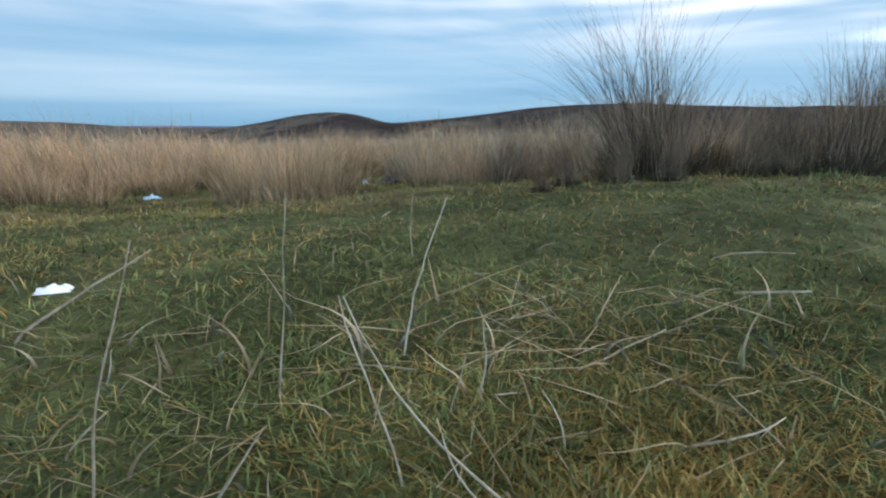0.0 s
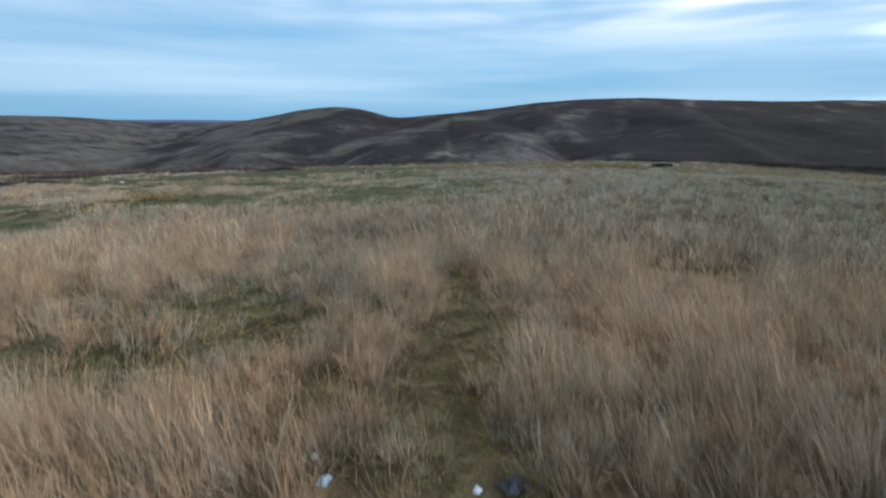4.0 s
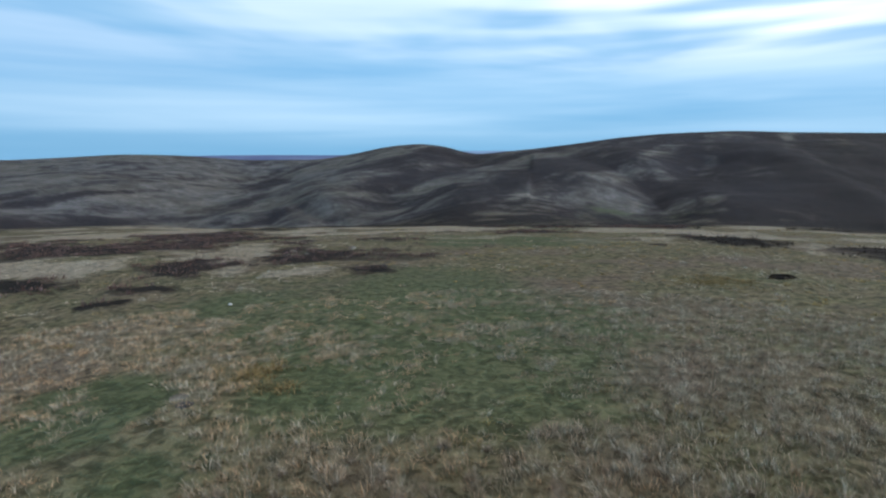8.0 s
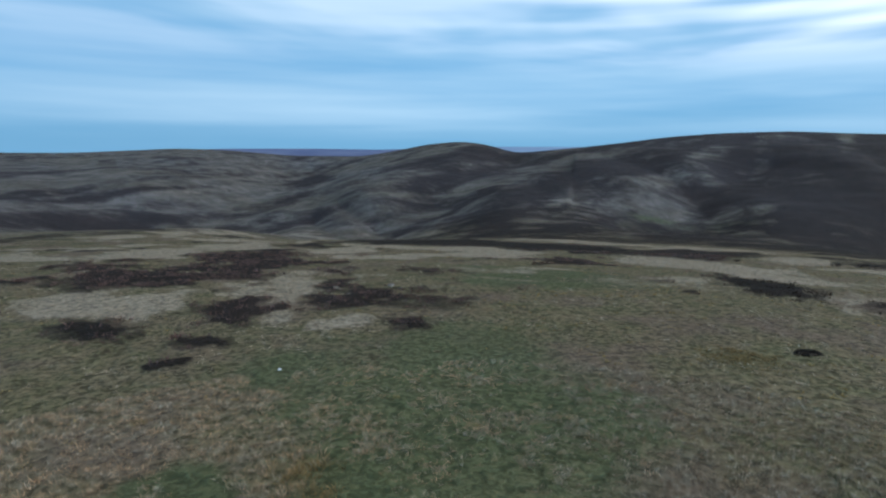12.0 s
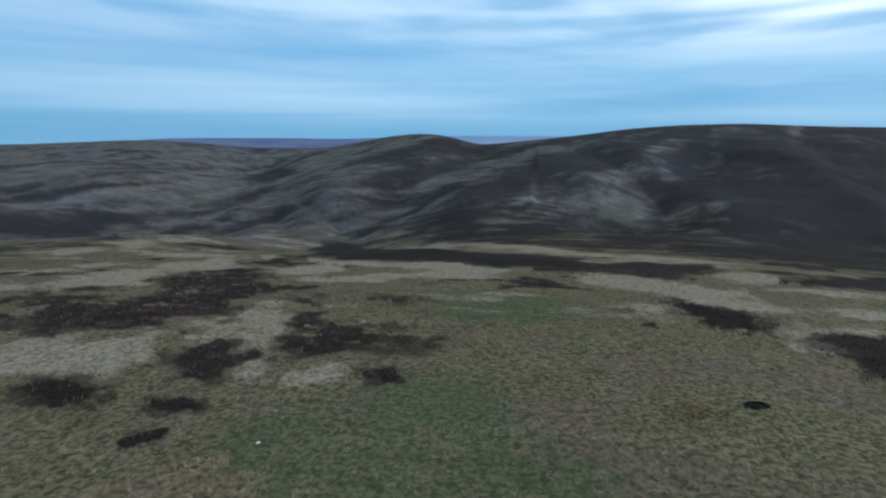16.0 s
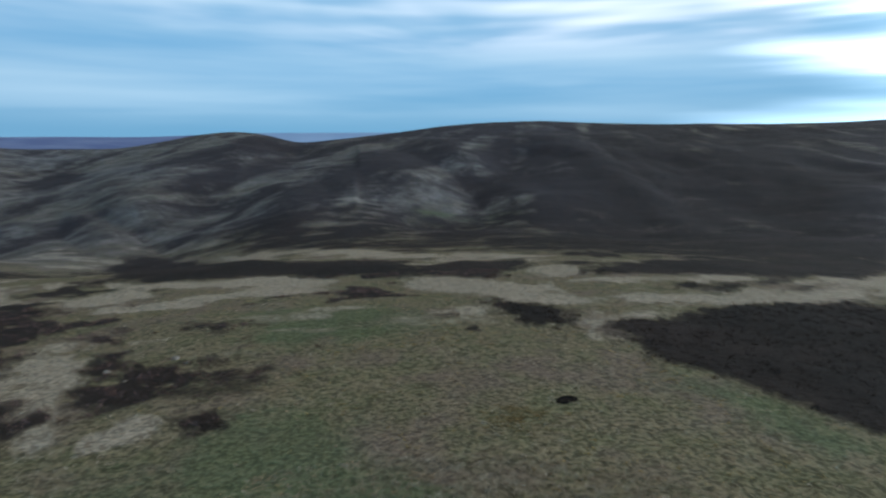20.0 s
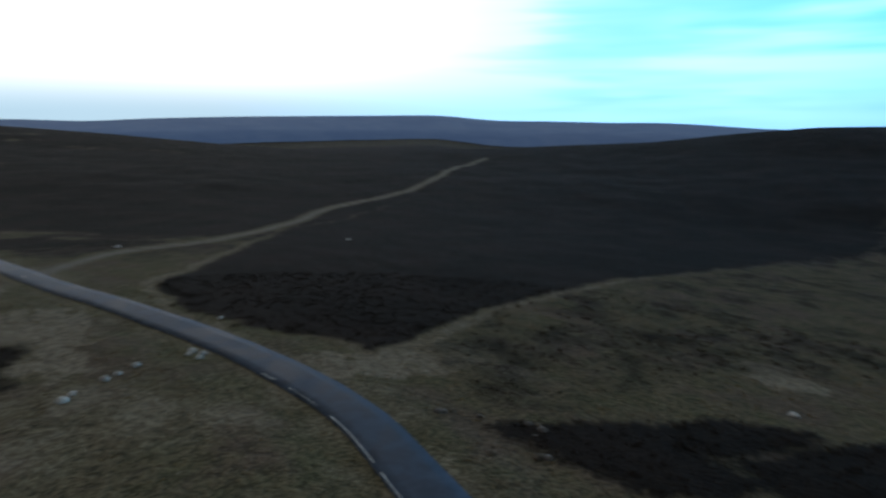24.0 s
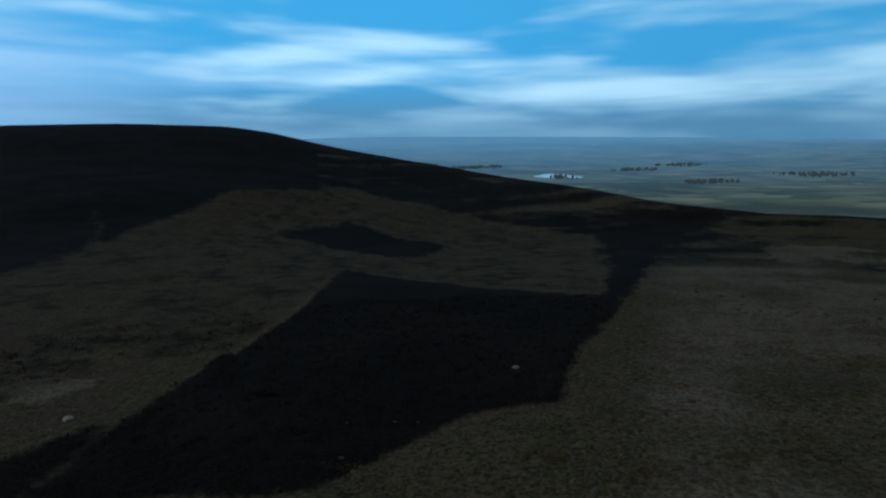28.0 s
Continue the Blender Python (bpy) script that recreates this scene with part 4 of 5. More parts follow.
def ribbon(name, line, half, lift, thick, mat, label, category):
    """A strip of some thickness along a line, crowned in the middle."""
    p = line[:, :2]
    t = np.gradient(p, axis=0)
    t /= np.linalg.norm(t, axis=1)[:, None]
    side = np.stack([t[:, 1], -t[:, 0]], axis=1)
    wob = 0.12 * fbm(np.arange(len(p)) / 5.0, np.zeros(len(p)), 91)
    cols = []
    for k, dz in ((-1, -thick), (-1, -0.03), (-0.5, 0.02), (0, 0.03), (0.5, 0.02), (1, -0.03), (1, -thick)):
        off = k * (half + wob * abs(k))
        xy = p + side * off[:, None]
        cols.append(np.column_stack([xy, line[:, 2] + lift + dz]))
    v = np.stack(cols, axis=1)
    me = fast_mesh(name, v.reshape(-1, 3), quads_grid(len(p), 7, False), mat, True)
    return tagged(new(name, me), label, category, kind="structure")


road = ribbon("road", ROAD, 1.7, 0.06, 0.3, ASPHALT, "narrow wet asphalt road across the open moor", "road")


# ---- grass, rushes and heather ----
RNG = np.random.default_rng(7)
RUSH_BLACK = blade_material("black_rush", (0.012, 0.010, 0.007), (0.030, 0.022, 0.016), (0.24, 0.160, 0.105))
SHADED_BASE = blade_material("shaded_rush_base", (0.012, 0.011, 0.007), (0.020, 0.016, 0.011), (0.095, 0.068, 0.044))


def blades(base, height, width, lean, segs=2, curl=0.35):
    """Tapered ribbons. base: n x 3 roots; height and width: n; lean: n x 2 sideways shift of the tip in metres. Verts, quads, tip values."""
    n = len(base)
    turn = RNG.uniform(0, math.pi, n)
    sx, sy = np.cos(turn) * width / 2, np.sin(turn) * width / 2
    levels = np.linspace(0, 1, segs + 1)
    v = np.zeros((n, segs + 1, 2, 3))
    for i, t in enumerate(levels):
        bend = t ** (1 + 2 * curl)
        taper = 1 - 0.82 * t
        cx, cy = base[:, 0] + lean[:, 0] * bend, base[:, 1] + lean[:, 1] * bend
        drop = np.hypot(lean[:, 0], lean[:, 1]) ** 2 / (2 * np.maximum(height, 0.02)) * t * t
        cz = base[:, 2] + np.maximum(height * t - np.minimum(drop, 0.6 * height * t), 0.003)
        for k, s in ((0, -1), (1, 1)):
            v[:, i, k] = np.stack([cx + s * sx * taper, cy + s * sy * taper, cz], axis=1)
    start = np.arange(n)[:, None, None] * (segs + 1) * 2
    i = np.arange(segs)[None, :, None] * 2
    q = (start + i + np.array([0, 1, 3, 2])[None, None, :]).reshape(-1, 4)
    tip = np.broadcast_to(levels[None, :, None], (n, segs + 1, 2)).ravel()
    return v.reshape(-1, 3), q, tip


def tufts(px, py, count, spread, height, width, splay, segs=2, wind=(-0.12, 0.02), sink=0.02):
    """Roots of a tuft of blades at each place; height, spread: one value a tuft."""
    n = len(px)
    idx = np.repeat(np.arange(n), count)
    ang, rad = RNG.uniform(0, 2 * math.pi, len(idx)), np.sqrt(RNG.uniform(0, 1, len(idx)))
    ox, oy = np.cos(ang) * rad, np.sin(ang) * rad
    x, y = px[idx] + ox * spread[idx], py[idx] + oy * spread[idx]
    h = height[idx] * RNG.uniform(0.55, 1.12, len(idx))
    lean = np.stack([ox, oy], axis=1) * (splay * h)[:, None] + RNG.normal(0, 0.20, (len(idx), 2)) * h[:, None] + np.array(wind) * h[:, None]
    sway = np.stack([fbm(px / 1.3, py / 1.3, 251, 3), fbm(px / 1.3, py / 1.3, 257, 3)], axis=1)[idx]
    lean += 0.45 * sway * h[:, None]
    base = np.stack([x, y, ground(x, y) - sink], axis=1)
    return blades(base, h, width * RNG.uniform(0.7, 1.3, len(idx)), lean, segs)


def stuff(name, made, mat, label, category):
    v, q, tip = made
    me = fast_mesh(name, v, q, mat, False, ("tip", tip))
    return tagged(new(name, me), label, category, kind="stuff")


def scatter(n, r0, r1, az0, az1, power=1.0):
    """Places between two distances and two azimuths from the middle; power below 1 draws them inwards."""
    r = r0 + (r1 - r0) * RNG.uniform(0, 1, n) ** (1 / (1 + power))
    a = np.radians(RNG.uniform(az0, az1, n))
    return CX + r * np.sin(a), CY + r * np.cos(a)


def off_road(x, y, gap=2.6):
    near = ROAD[(np.abs(ROAD[:, 0]) < 110)]
    d, _ = near_line(x, y, near)
    return d > gap


# tall dry grass: how thick it stands, from the turf by the start to the open plateau
def tall_grass_weight(x, y):
    heather, pale, green, _ = cover(x, y)
    n = fbm(x / 4.5, y / 4.5, 201, 4)
    n2 = fbm(x / 1.4, y / 1.4, 205, 3)
    lane = np.exp(-(((x + 0.93 + 0.06 * (y - 7.4) + 0.12 * np.sin(y * 1.7)) / 0.24) ** 2)) * (y < 11) * (y > 6.5) + 1.1 * np.exp(-((x + 0.5) ** 2 / 0.16 + (y - 6.15) ** 2 / 0.05)) + np.exp(-((x + 1.75) ** 2 / 0.12 + (y - 6.5) ** 2 / 0.05))
    start = np.exp(-((x + 0.35) ** 2 / 5 + (y - 4.4) ** 2 / 1.1))
    mound = np.exp(-((x + 10.8) ** 2 + (y - 17.0) ** 2) / 16)
    w = 0.66 + 0.04 * np.clip(y - 6, 0, 10) + 0.22 * np.clip((y - 7) / 0.6, 0, 1) + 0.5 * n + 1.35 * n2 - 1.2 * lane - 0.55 * np.exp(-((x + 0.1) ** 2 / 0.5 + (y - 6.75) ** 2 / 0.25)) - 2.4 * start - 1.3 * np.exp(-((x + 2.1) ** 2 / 0.9 + (y - 6.2) ** 2 / 0.35)) - 1.1 * np.clip(green, 0, 1) - 1.1 * mound - 1.2 * heather
    return np.clip(w, 0, 1)


def build_short_turf():
    # cropped turf round the starting place, thinning out
    n = 270000
    ang = RNG.uniform(0, 2 * math.pi, n)
    rad = 0.03 + 4.6 * RNG.uniform(0, 1, n) ** 2.0
    x, y = -0.45 + rad * np.cos(ang), 4.45 + rad * np.sin(ang)
    keep = ((y > 4.2) | (rad < 0.8)) & (np.hypot(x + 0.53, y - 4.29) > 0.07)
    x, y, rad = x[keep], y[keep], rad[keep]
    h = (0.013 + 0.003 * rad) * RNG.uniform(0.4, 1.5, len(x)) * (1 + 0.5 * fbm(x / 0.3, y / 0.3, 211, 3))
    lean = RNG.normal(0, 1.0, (len(x), 2)) * h[:, None]
    w = (0.0014 + 0.0011 * rad) * RNG.uniform(0.6, 1.4, len(x))
    kind = fbm(x / 0.25, y / 0.25, 221, 3) + RNG.normal(0, 0.35, len(x))
    base = np.stack([x, y, ground(x, y) - 0.004], axis=1)
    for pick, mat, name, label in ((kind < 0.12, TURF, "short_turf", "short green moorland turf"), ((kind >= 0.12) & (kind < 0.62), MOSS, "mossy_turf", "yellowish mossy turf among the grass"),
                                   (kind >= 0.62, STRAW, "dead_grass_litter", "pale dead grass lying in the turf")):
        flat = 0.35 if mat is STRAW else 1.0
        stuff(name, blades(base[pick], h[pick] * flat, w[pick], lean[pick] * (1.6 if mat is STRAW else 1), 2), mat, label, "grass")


def build_tall_grass():
    x0, y0 = scatter(9000, 0.0, 9, -88, 92, 0.7)
    x1, y1 = scatter(15000, 7, 27, -75, 82, 0.6)
    x, y = np.concatenate([x0, x1]), np.concatenate([y0, y1])
    w = tall_grass_weight(x, y)
    keep = (RNG.uniform(0, 1, len(x)) < w * 1.25) & (np.hypot(x + 0.53, y - 4.29) > 1.75) & (y > 5.2) & off_road(x, y)
    x, y, w = x[keep], y[keep], w[keep]
    dist = np.hypot(x - CX, y - CY)
    tone = fbm(x / 1.3, y / 1.3, 231, 3) + 0.09 * (x + 0.4) + 0.5 * np.clip((dist - 5) / 4, 0, 1) + RNG.normal(0, 0.15, len(x))
    h = (0.12 + 0.23 * w) * RNG.uniform(0.65, 1.35, len(x)) * np.clip(1.15 - 0.03 * dist, 0.55, 1)
    spread = 0.05 + 0.08 * RNG.uniform(0, 1, len(x))
    straw = (RNG.uniform(0, 1, len(x)) < 0.2 + 0.25 * np.clip((dist - 6) / 6, 0, 1)) & (y > 7.4)
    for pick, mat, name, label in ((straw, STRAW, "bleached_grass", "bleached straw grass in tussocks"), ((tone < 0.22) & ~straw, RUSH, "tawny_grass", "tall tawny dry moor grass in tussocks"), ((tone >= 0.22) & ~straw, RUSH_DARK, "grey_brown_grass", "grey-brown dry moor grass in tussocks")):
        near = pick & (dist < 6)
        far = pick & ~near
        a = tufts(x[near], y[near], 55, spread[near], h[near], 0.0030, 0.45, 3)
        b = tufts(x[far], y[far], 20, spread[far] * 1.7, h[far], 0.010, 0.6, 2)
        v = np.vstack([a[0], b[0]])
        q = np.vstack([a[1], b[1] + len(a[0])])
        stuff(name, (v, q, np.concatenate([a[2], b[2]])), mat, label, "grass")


def build_tussocks():
    # low tussocks over the plateau all round
    x, y = scatter(26000, 9, 82, -58, 236, 0.75)
    heather, pale, green, _ = cover(x, y)
    thick = fbm(x / 2.2, y / 2.2, 243, 4) + 0.5 * fbm(x / 9, y / 9, 244, 3)
    keep = (heather < 0.3) & off_road(x, y) & (thick + RNG.normal(0, 0.25, len(x)) > -0.05) & (RNG.uniform(0, 1, len(x)) > 1.1 * green)
    x, y, pale = x[keep], y[keep], pale[keep]
    dist = np.hypot(x - CX, y - CY)
    side = np.clip((np.degrees(np.arctan2(x - CX, y - CY)) - 2) / 12, 0, 1)
    tone = fbm(x / 6, y / 6, 241, 4) + 0.3 * RNG.normal(0, 1, len(x)) - 0.9 * pale + 0.22 * side
    h = RNG.uniform(0.10, 0.28, len(x))
    sp = RNG.uniform(0.10, 0.28, len(x))
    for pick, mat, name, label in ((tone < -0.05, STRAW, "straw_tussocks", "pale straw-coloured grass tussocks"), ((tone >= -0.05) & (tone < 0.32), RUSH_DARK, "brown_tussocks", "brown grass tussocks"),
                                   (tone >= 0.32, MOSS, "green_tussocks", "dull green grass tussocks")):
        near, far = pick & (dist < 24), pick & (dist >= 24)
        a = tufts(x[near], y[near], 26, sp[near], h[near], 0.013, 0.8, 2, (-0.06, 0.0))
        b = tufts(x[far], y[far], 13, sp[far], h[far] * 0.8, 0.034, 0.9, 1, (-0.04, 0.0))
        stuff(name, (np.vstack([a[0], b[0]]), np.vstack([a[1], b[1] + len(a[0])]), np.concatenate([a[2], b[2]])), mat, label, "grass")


def build_heather():
    x, y = scatter(30000, 16, 84, -56, 236, 0.9)
    heather, _, _, _ = cover(x, y)
    keep = (RNG.uniform(0, 1, len(x)) < (heather - 0.22) * 1.6) & off_road(x, y, 3.2)
    x, y = x[keep][:11000], y[keep][:11000]
    h = RNG.uniform(0.22, 0.5, len(x))
    north = np.arctan2(x - CX, y - CY) < radians(15)
    north &= y > 0
    for pick, mat, name, label in ((north, LING_RED, "red_heather", "reddish-brown winter heather in low bushy patches"), (~north, LING, "heather", "dark brown winter heather in low bushy patches")):
        k = np.flatnonzero(pick)
        stuff(name, tufts(x[k], y[k], 12, RNG.uniform(0.25, 0.5, len(k)), h[k], 0.07, 0.8, 1, (0, 0)), mat, label, "heather")


def build_thatch():
    # longer dead blades fallen into the turf by the start
    n = 2000
    ang, rad = RNG.uniform(0, 2 * math.pi, n), 0.16 + 1.9 * RNG.uniform(0, 1, n) ** 1.2
    x, y = -0.5 + rad * np.cos(ang), 4.45 + rad * np.sin(ang)
    keep = (y > 4.3) & (fbm(x / 0.3, y / 0.3, 261, 3) > -0.25)
    x, y, rad = x[keep], y[keep], rad[keep]
    size = RNG.uniform(0.015, 0.06, len(x)) * (1 + 0.4 * rad)
    head = RNG.uniform(0, 2 * math.pi, len(x))
    lean = np.stack([np.cos(head), np.sin(head)], axis=1) * size[:, None]
    base = np.stack([x, y, ground(x, y) + 0.006 * RNG.uniform(0, 1, len(x))], axis=1)
    stuff("thatch", blades(base, size * RNG.uniform(0.25, 0.9, len(x)), (0.0017 + 0.0008 * rad) * RNG.uniform(0.6, 1.5, len(x)), lean, 5, 0.3), STRAW, "long dead grass blades fallen into the turf", "grass")
    # broad curled blades close to the starting place
    n = 240
    a, far = RNG.uniform(-0.75, 0.75, n), RNG.uniform(0.15, 0.5, n)
    x, y = -0.53 + far * np.sin(a), 4.29 + far * np.cos(a)
    head, size = RNG.uniform(0, 2 * math.pi, n), far * RNG.uniform(0.08, 0.26, n)
    base = np.stack([x, y, ground(x, y)], axis=1)
    stuff("curled_blades", blades(base, size * RNG.uniform(0.4, 0.9, n), far * RNG.uniform(0.004, 0.009, n), np.stack([np.cos(head), np.sin(head)], axis=1) * size[:, None], 7, 0.5), STRAW, "broad curled dead grass blades in the turf", "grass")


def build_field_turf():
    # rougher short grass between the tall tussocks
    n = 95000
    a, r = np.radians(RNG.uniform(-78, 82, n)), 0.2 + 9 * RNG.uniform(0, 1, n) ** 0.75
    x, y = -0.9 + r * np.sin(a), 5.1 + r * np.cos(a)
    keep = np.hypot(x + 0.5, y - 4.4) > 1.3
    x, y, r = x[keep], y[keep], r[keep]
    h = (0.013 + 0.007 * r) * RNG.uniform(0.5, 1.6, len(x))
    lean = RNG.normal(0, 0.8, (len(x), 2)) * h[:, None]
    w = (0.0026 + 0.0009 * r) * RNG.uniform(0.6, 1.4, len(x))
    kind = fbm(x / 0.6, y / 0.6, 271, 4) + RNG.normal(0, 0.3, len(x))
    base = np.stack([x, y, ground(x, y) - 0.004], axis=1)
    for pick, mat, name, label in ((kind < 0.12, TURF, "rough_turf", "rough green grass between tussocks"), ((kind >= 0.12) & (kind < 0.6), MOSS, "rough_mossy_turf", "yellowish rough grass between tussocks"),
                                   (kind >= 0.6, RUSH, "tawny_litter", "tawny dead grass between tussocks")):
        stuff(name, blades(base[pick], h[pick], w[pick], lean[pick], 1), mat, label, "grass")


SLOPE_BRACKEN = [(-30.3, -30.1), (-30.8, -20.0), (-25.2, -18.7), (-36.8, -41.6), (-59.5, -46.9), (-76.5, -53.8), (-110, -100), (-109, -91), (-19.3, -18.6), (-15.2, -21.4), (-14.0, -22.7), (-47.1, -38.2), (-48.8, -31.3), (-2.5, -24.3)]


def build_bracken():
    px, py, hh = [], [], []
    rng = np.random.default_rng(77)
    for cx, cy, sx, sy, n, h in ((7.2, 36.6, 2.4, 1.6, 150, 0.2), (-9.9, 21.4, 0.9, 0.9, 34, 0.30), (-8.6, 20.2, 0.5, 0.5, 12, 0.3)) + tuple((bx, by, 1.2 + 0.012 * math.hypot(bx, by), 0.7, 16, 0.32) for bx, by in SLOPE_BRACKEN):
        px.append(rng.normal(cx, sx * 0.5, n))
        py.append(rng.normal(cy, sy * 0.5, n))
        hh.append(rng.uniform(0.6, 1.2, n) * h)
    px, py, hh = np.concatenate(px), np.concatenate(py), np.concatenate(hh)
    stuff("dead_bracken", tufts(px, py, 14, np.full(len(px), 0.22), hh, 0.03, 1.0, 2), BRACKEN, "patch of orange-brown dead bracken and grass", "bracken")


build_short_turf()
build_field_turf()
build_bracken()
build_thatch()
build_tall_grass()
build_tussocks()
build_heather()


# rush clumps that stand out by themselves: tip height, reach, number of stems
def rush_clump(height, reach, count, mat, seed, label, dark_base, splay=0.38, wind=0.13):
    rng = np.random.default_rng(seed)
    root = new("rush_clump")
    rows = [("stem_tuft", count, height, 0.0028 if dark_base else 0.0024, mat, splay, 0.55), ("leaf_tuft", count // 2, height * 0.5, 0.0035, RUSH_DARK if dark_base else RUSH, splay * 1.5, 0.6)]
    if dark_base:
        # low near-black tufts: shade at the clump's foot put into their colour
        rows.append(("shaded_base", count * 3, height * 0.24, 0.005, SHADED_BASE, 0.8, 0.9))
    for name, n, hh, w, m, spl, foot in rows:
        ang, rad = rng.uniform(0, 2 * math.pi, n), np.sqrt(rng.uniform(0, 1, n))
        ox, oy = np.cos(ang) * rad, np.sin(ang) * rad
        h = hh * rng.uniform(0.35, 1.1, n)
        base = np.stack([ox * reach * foot, oy * reach * foot, np.full(n, -0.04)], axis=1)
        lean = np.stack([ox, oy], axis=1) * (spl * h)[:, None] + rng.normal(0, 0.24, (n, 2)) * h[:, None] + np.array([-wind, 0.05]) * h[:, None] * rng.uniform(-0.2, 1.7, n)[:, None]
        v, q, tip = blades(base, h, w * rng.uniform(0.6, 1.3, n), lean, 4, 0.5)
        ob = new(name, fast_mesh(name, v, q, m, False, ("tip", tip)))
        ob.parent = root
    return tagged(root, label, "rush clump", "rush clumps on the moor")


def set_on_ground(ob, x, y, turn=0.0, size=1.0, sink=0.0):
    ob.matrix_basis = pose(x, y, float(ground(x, y)) - sink, 0, 0, turn) @ Matrix.Scale(size, 4)
    return ob


def build_rush_clumps():
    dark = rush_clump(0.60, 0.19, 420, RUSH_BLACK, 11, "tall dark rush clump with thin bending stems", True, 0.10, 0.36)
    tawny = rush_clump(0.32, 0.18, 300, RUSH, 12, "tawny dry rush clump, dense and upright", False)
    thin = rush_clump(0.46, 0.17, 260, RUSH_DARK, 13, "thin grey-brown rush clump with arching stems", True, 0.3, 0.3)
    set_on_ground(dark, 0.06, 6.04, 0, 0.92)
    set_on_ground(tawny, -1.10, 6.30, 0, 1.0)
    set_on_ground(thin, 1.1, 6.6)
    rng = np.random.default_rng(21)
    # the smallest dark copies are added as shaded grass before the clump
    for src, spots in ((dark, [(0.16, 6.1, 0.75), (0.1, 6.18, 0.6), (-0.06, 5.84, 0.26), (-0.2, 5.88, 0.22), (0.06, 5.82, 0.28), (-0.28, 5.78, 0.16), (0.34, 5.95, 0.4), (0.46, 5.98, 0.42), (0.58, 6.1, 0.45), (0.72, 6.1, 0.72), (0.86, 6.15, 0.8), (0.98, 6.3, 0.8)]),
                       (tawny, [(-0.08, 6.04, 0.55), (-1.26, 6.33, 0.9), (-0.96, 6.3, 0.9), (-1.12, 6.42, 0.95), (-1.32, 6.45, 0.85), (-0.9, 6.42, 0.8), (-1.6, 7.1, 1.0), (-1.85, 7.0, 0.9), (-2.1, 7.2, 1.0), (-2.4, 7.05, 0.95), (-1.7, 7.4, 1.0), (-2.7, 7.3, 1.0),
                                (-2.0, 6.6, 0.8), (-2.25, 6.62, 0.85), (-2.5, 6.72, 0.9), (-2.8, 6.75, 0.9), (-0.62, 6.52, 0.75), (-0.47, 6.46, 0.8), (-0.45, 6.62, 0.8), (-3.0, 7.1, 0.95), (-3.4, 7.3, 1.0), (-1.3, 7.0, 0.9), (0.1, 7.2, 0.8)]),
                       (thin, [(-0.32, 6.48, 0.65), (-0.25, 6.62, 0.7), (0.3, 6.7, 0.7), (0.8, 6.9, 0.8), (1.1, 7.2, 0.85), (0.55, 7.4, 0.75), (1.35, 6.3, 0.7), (1.7, 6.5, 0.75), (1.9, 6.9, 0.8)])):
        for x, y, s in spots:
            set_on_ground(copy_thing(src, Matrix()), x, y, rng.uniform(0, 360), s)
    # more of them through the rough grass further on
    placed = 0
    while placed < 170:
        r, a = 0.3 + 11 * rng.uniform() ** 0.7, radians(rng.uniform(-58, 62))
        x, y = CX + r * math.sin(a), CY + r * math.cos(a)
        if math.hypot(x + 0.53, y - 4.29) < 2.1 or rng.uniform() > tall_grass_weight(np.array([x]), np.array([y]))[0] * 1.2:
            continue
        src = tawny if x < 1.2 + rng.normal() * 1.2 and y < 10.0 + rng.normal() * 1.5 else thin
        set_on_ground(copy_thing(src, Matrix()), x, y, rng.uniform(0, 360), rng.uniform(0.6, 1.0))
        placed += 1


build_rush_clumps()


# ---- single dead stalks in the turf: foot, knee and tip offsets from the foot ----
def tube(points, radii, sides=6):
    """A bent tapering tube as verts and faces."""
    verts, faces = [], []
    pts = [Vector(p) for p in points]
    for i, p in enumerate(pts):
        t = (pts[min(i + 1, len(pts) - 1)] - pts[max(i - 1, 0)]).normalized()
        a = t.cross(Vector((0, 0, 1)) if abs(t.z) < 0.9 else Vector((1, 0, 0))).normalized()
        b = t.cross(a)
        for k in range(sides):
            ang = 2 * math.pi * k / sides
            verts.append(p + (a * math.cos(ang) + b * math.sin(ang)) * radii[i])
    for i in range(len(pts) - 1):
        for k in range(sides):
            j = (k + 1) % sides
            faces.append((i * sides + k, i * sides + j, (i + 1) * sides + j, (i + 1) * sides + k))
    faces.append(tuple(range((len(pts) - 1) * sides, len(pts) * sides)))
    return verts, faces


STALK = plain("dead_stalk", (0.13, 0.10, 0.065), (0.36, 0.30, 0.22), 30.0, 0.8, 0.2, 0.002)
STANDING = [
    (-0.631, 4.607, 0.009, 0.003, 0.124, 0.0008),
    (-0.674, 4.495, 0.021, 0.013, 0.119, 0.0007),
    (-0.548, 4.521, -0.027, -0.004, 0.090, 0.0007),
    (-0.495, 4.493, -0.073, -0.001, 0.096, 0.0007),
    (-0.561, 4.666, 0.031, 0.001, 0.112, 0.0010),
    (-0.576, 5.028, 0.002, 0.000, 0.086, 0.0011),
    (-0.512, 4.591, 0.002, -0.000, 0.049, 0.0008),
    (-0.883, 4.714, 0.093, 0.063, 0.065, 0.0017),
    (-0.528, 4.580, 0.009, -0.000, 0.033, 0.0006),
    (-0.507, 4.494, -0.026, 0.001, 0.046, 0.0006),
    (-0.631, 4.494, 0.025, 0.011, 0.038, 0.0009),
]
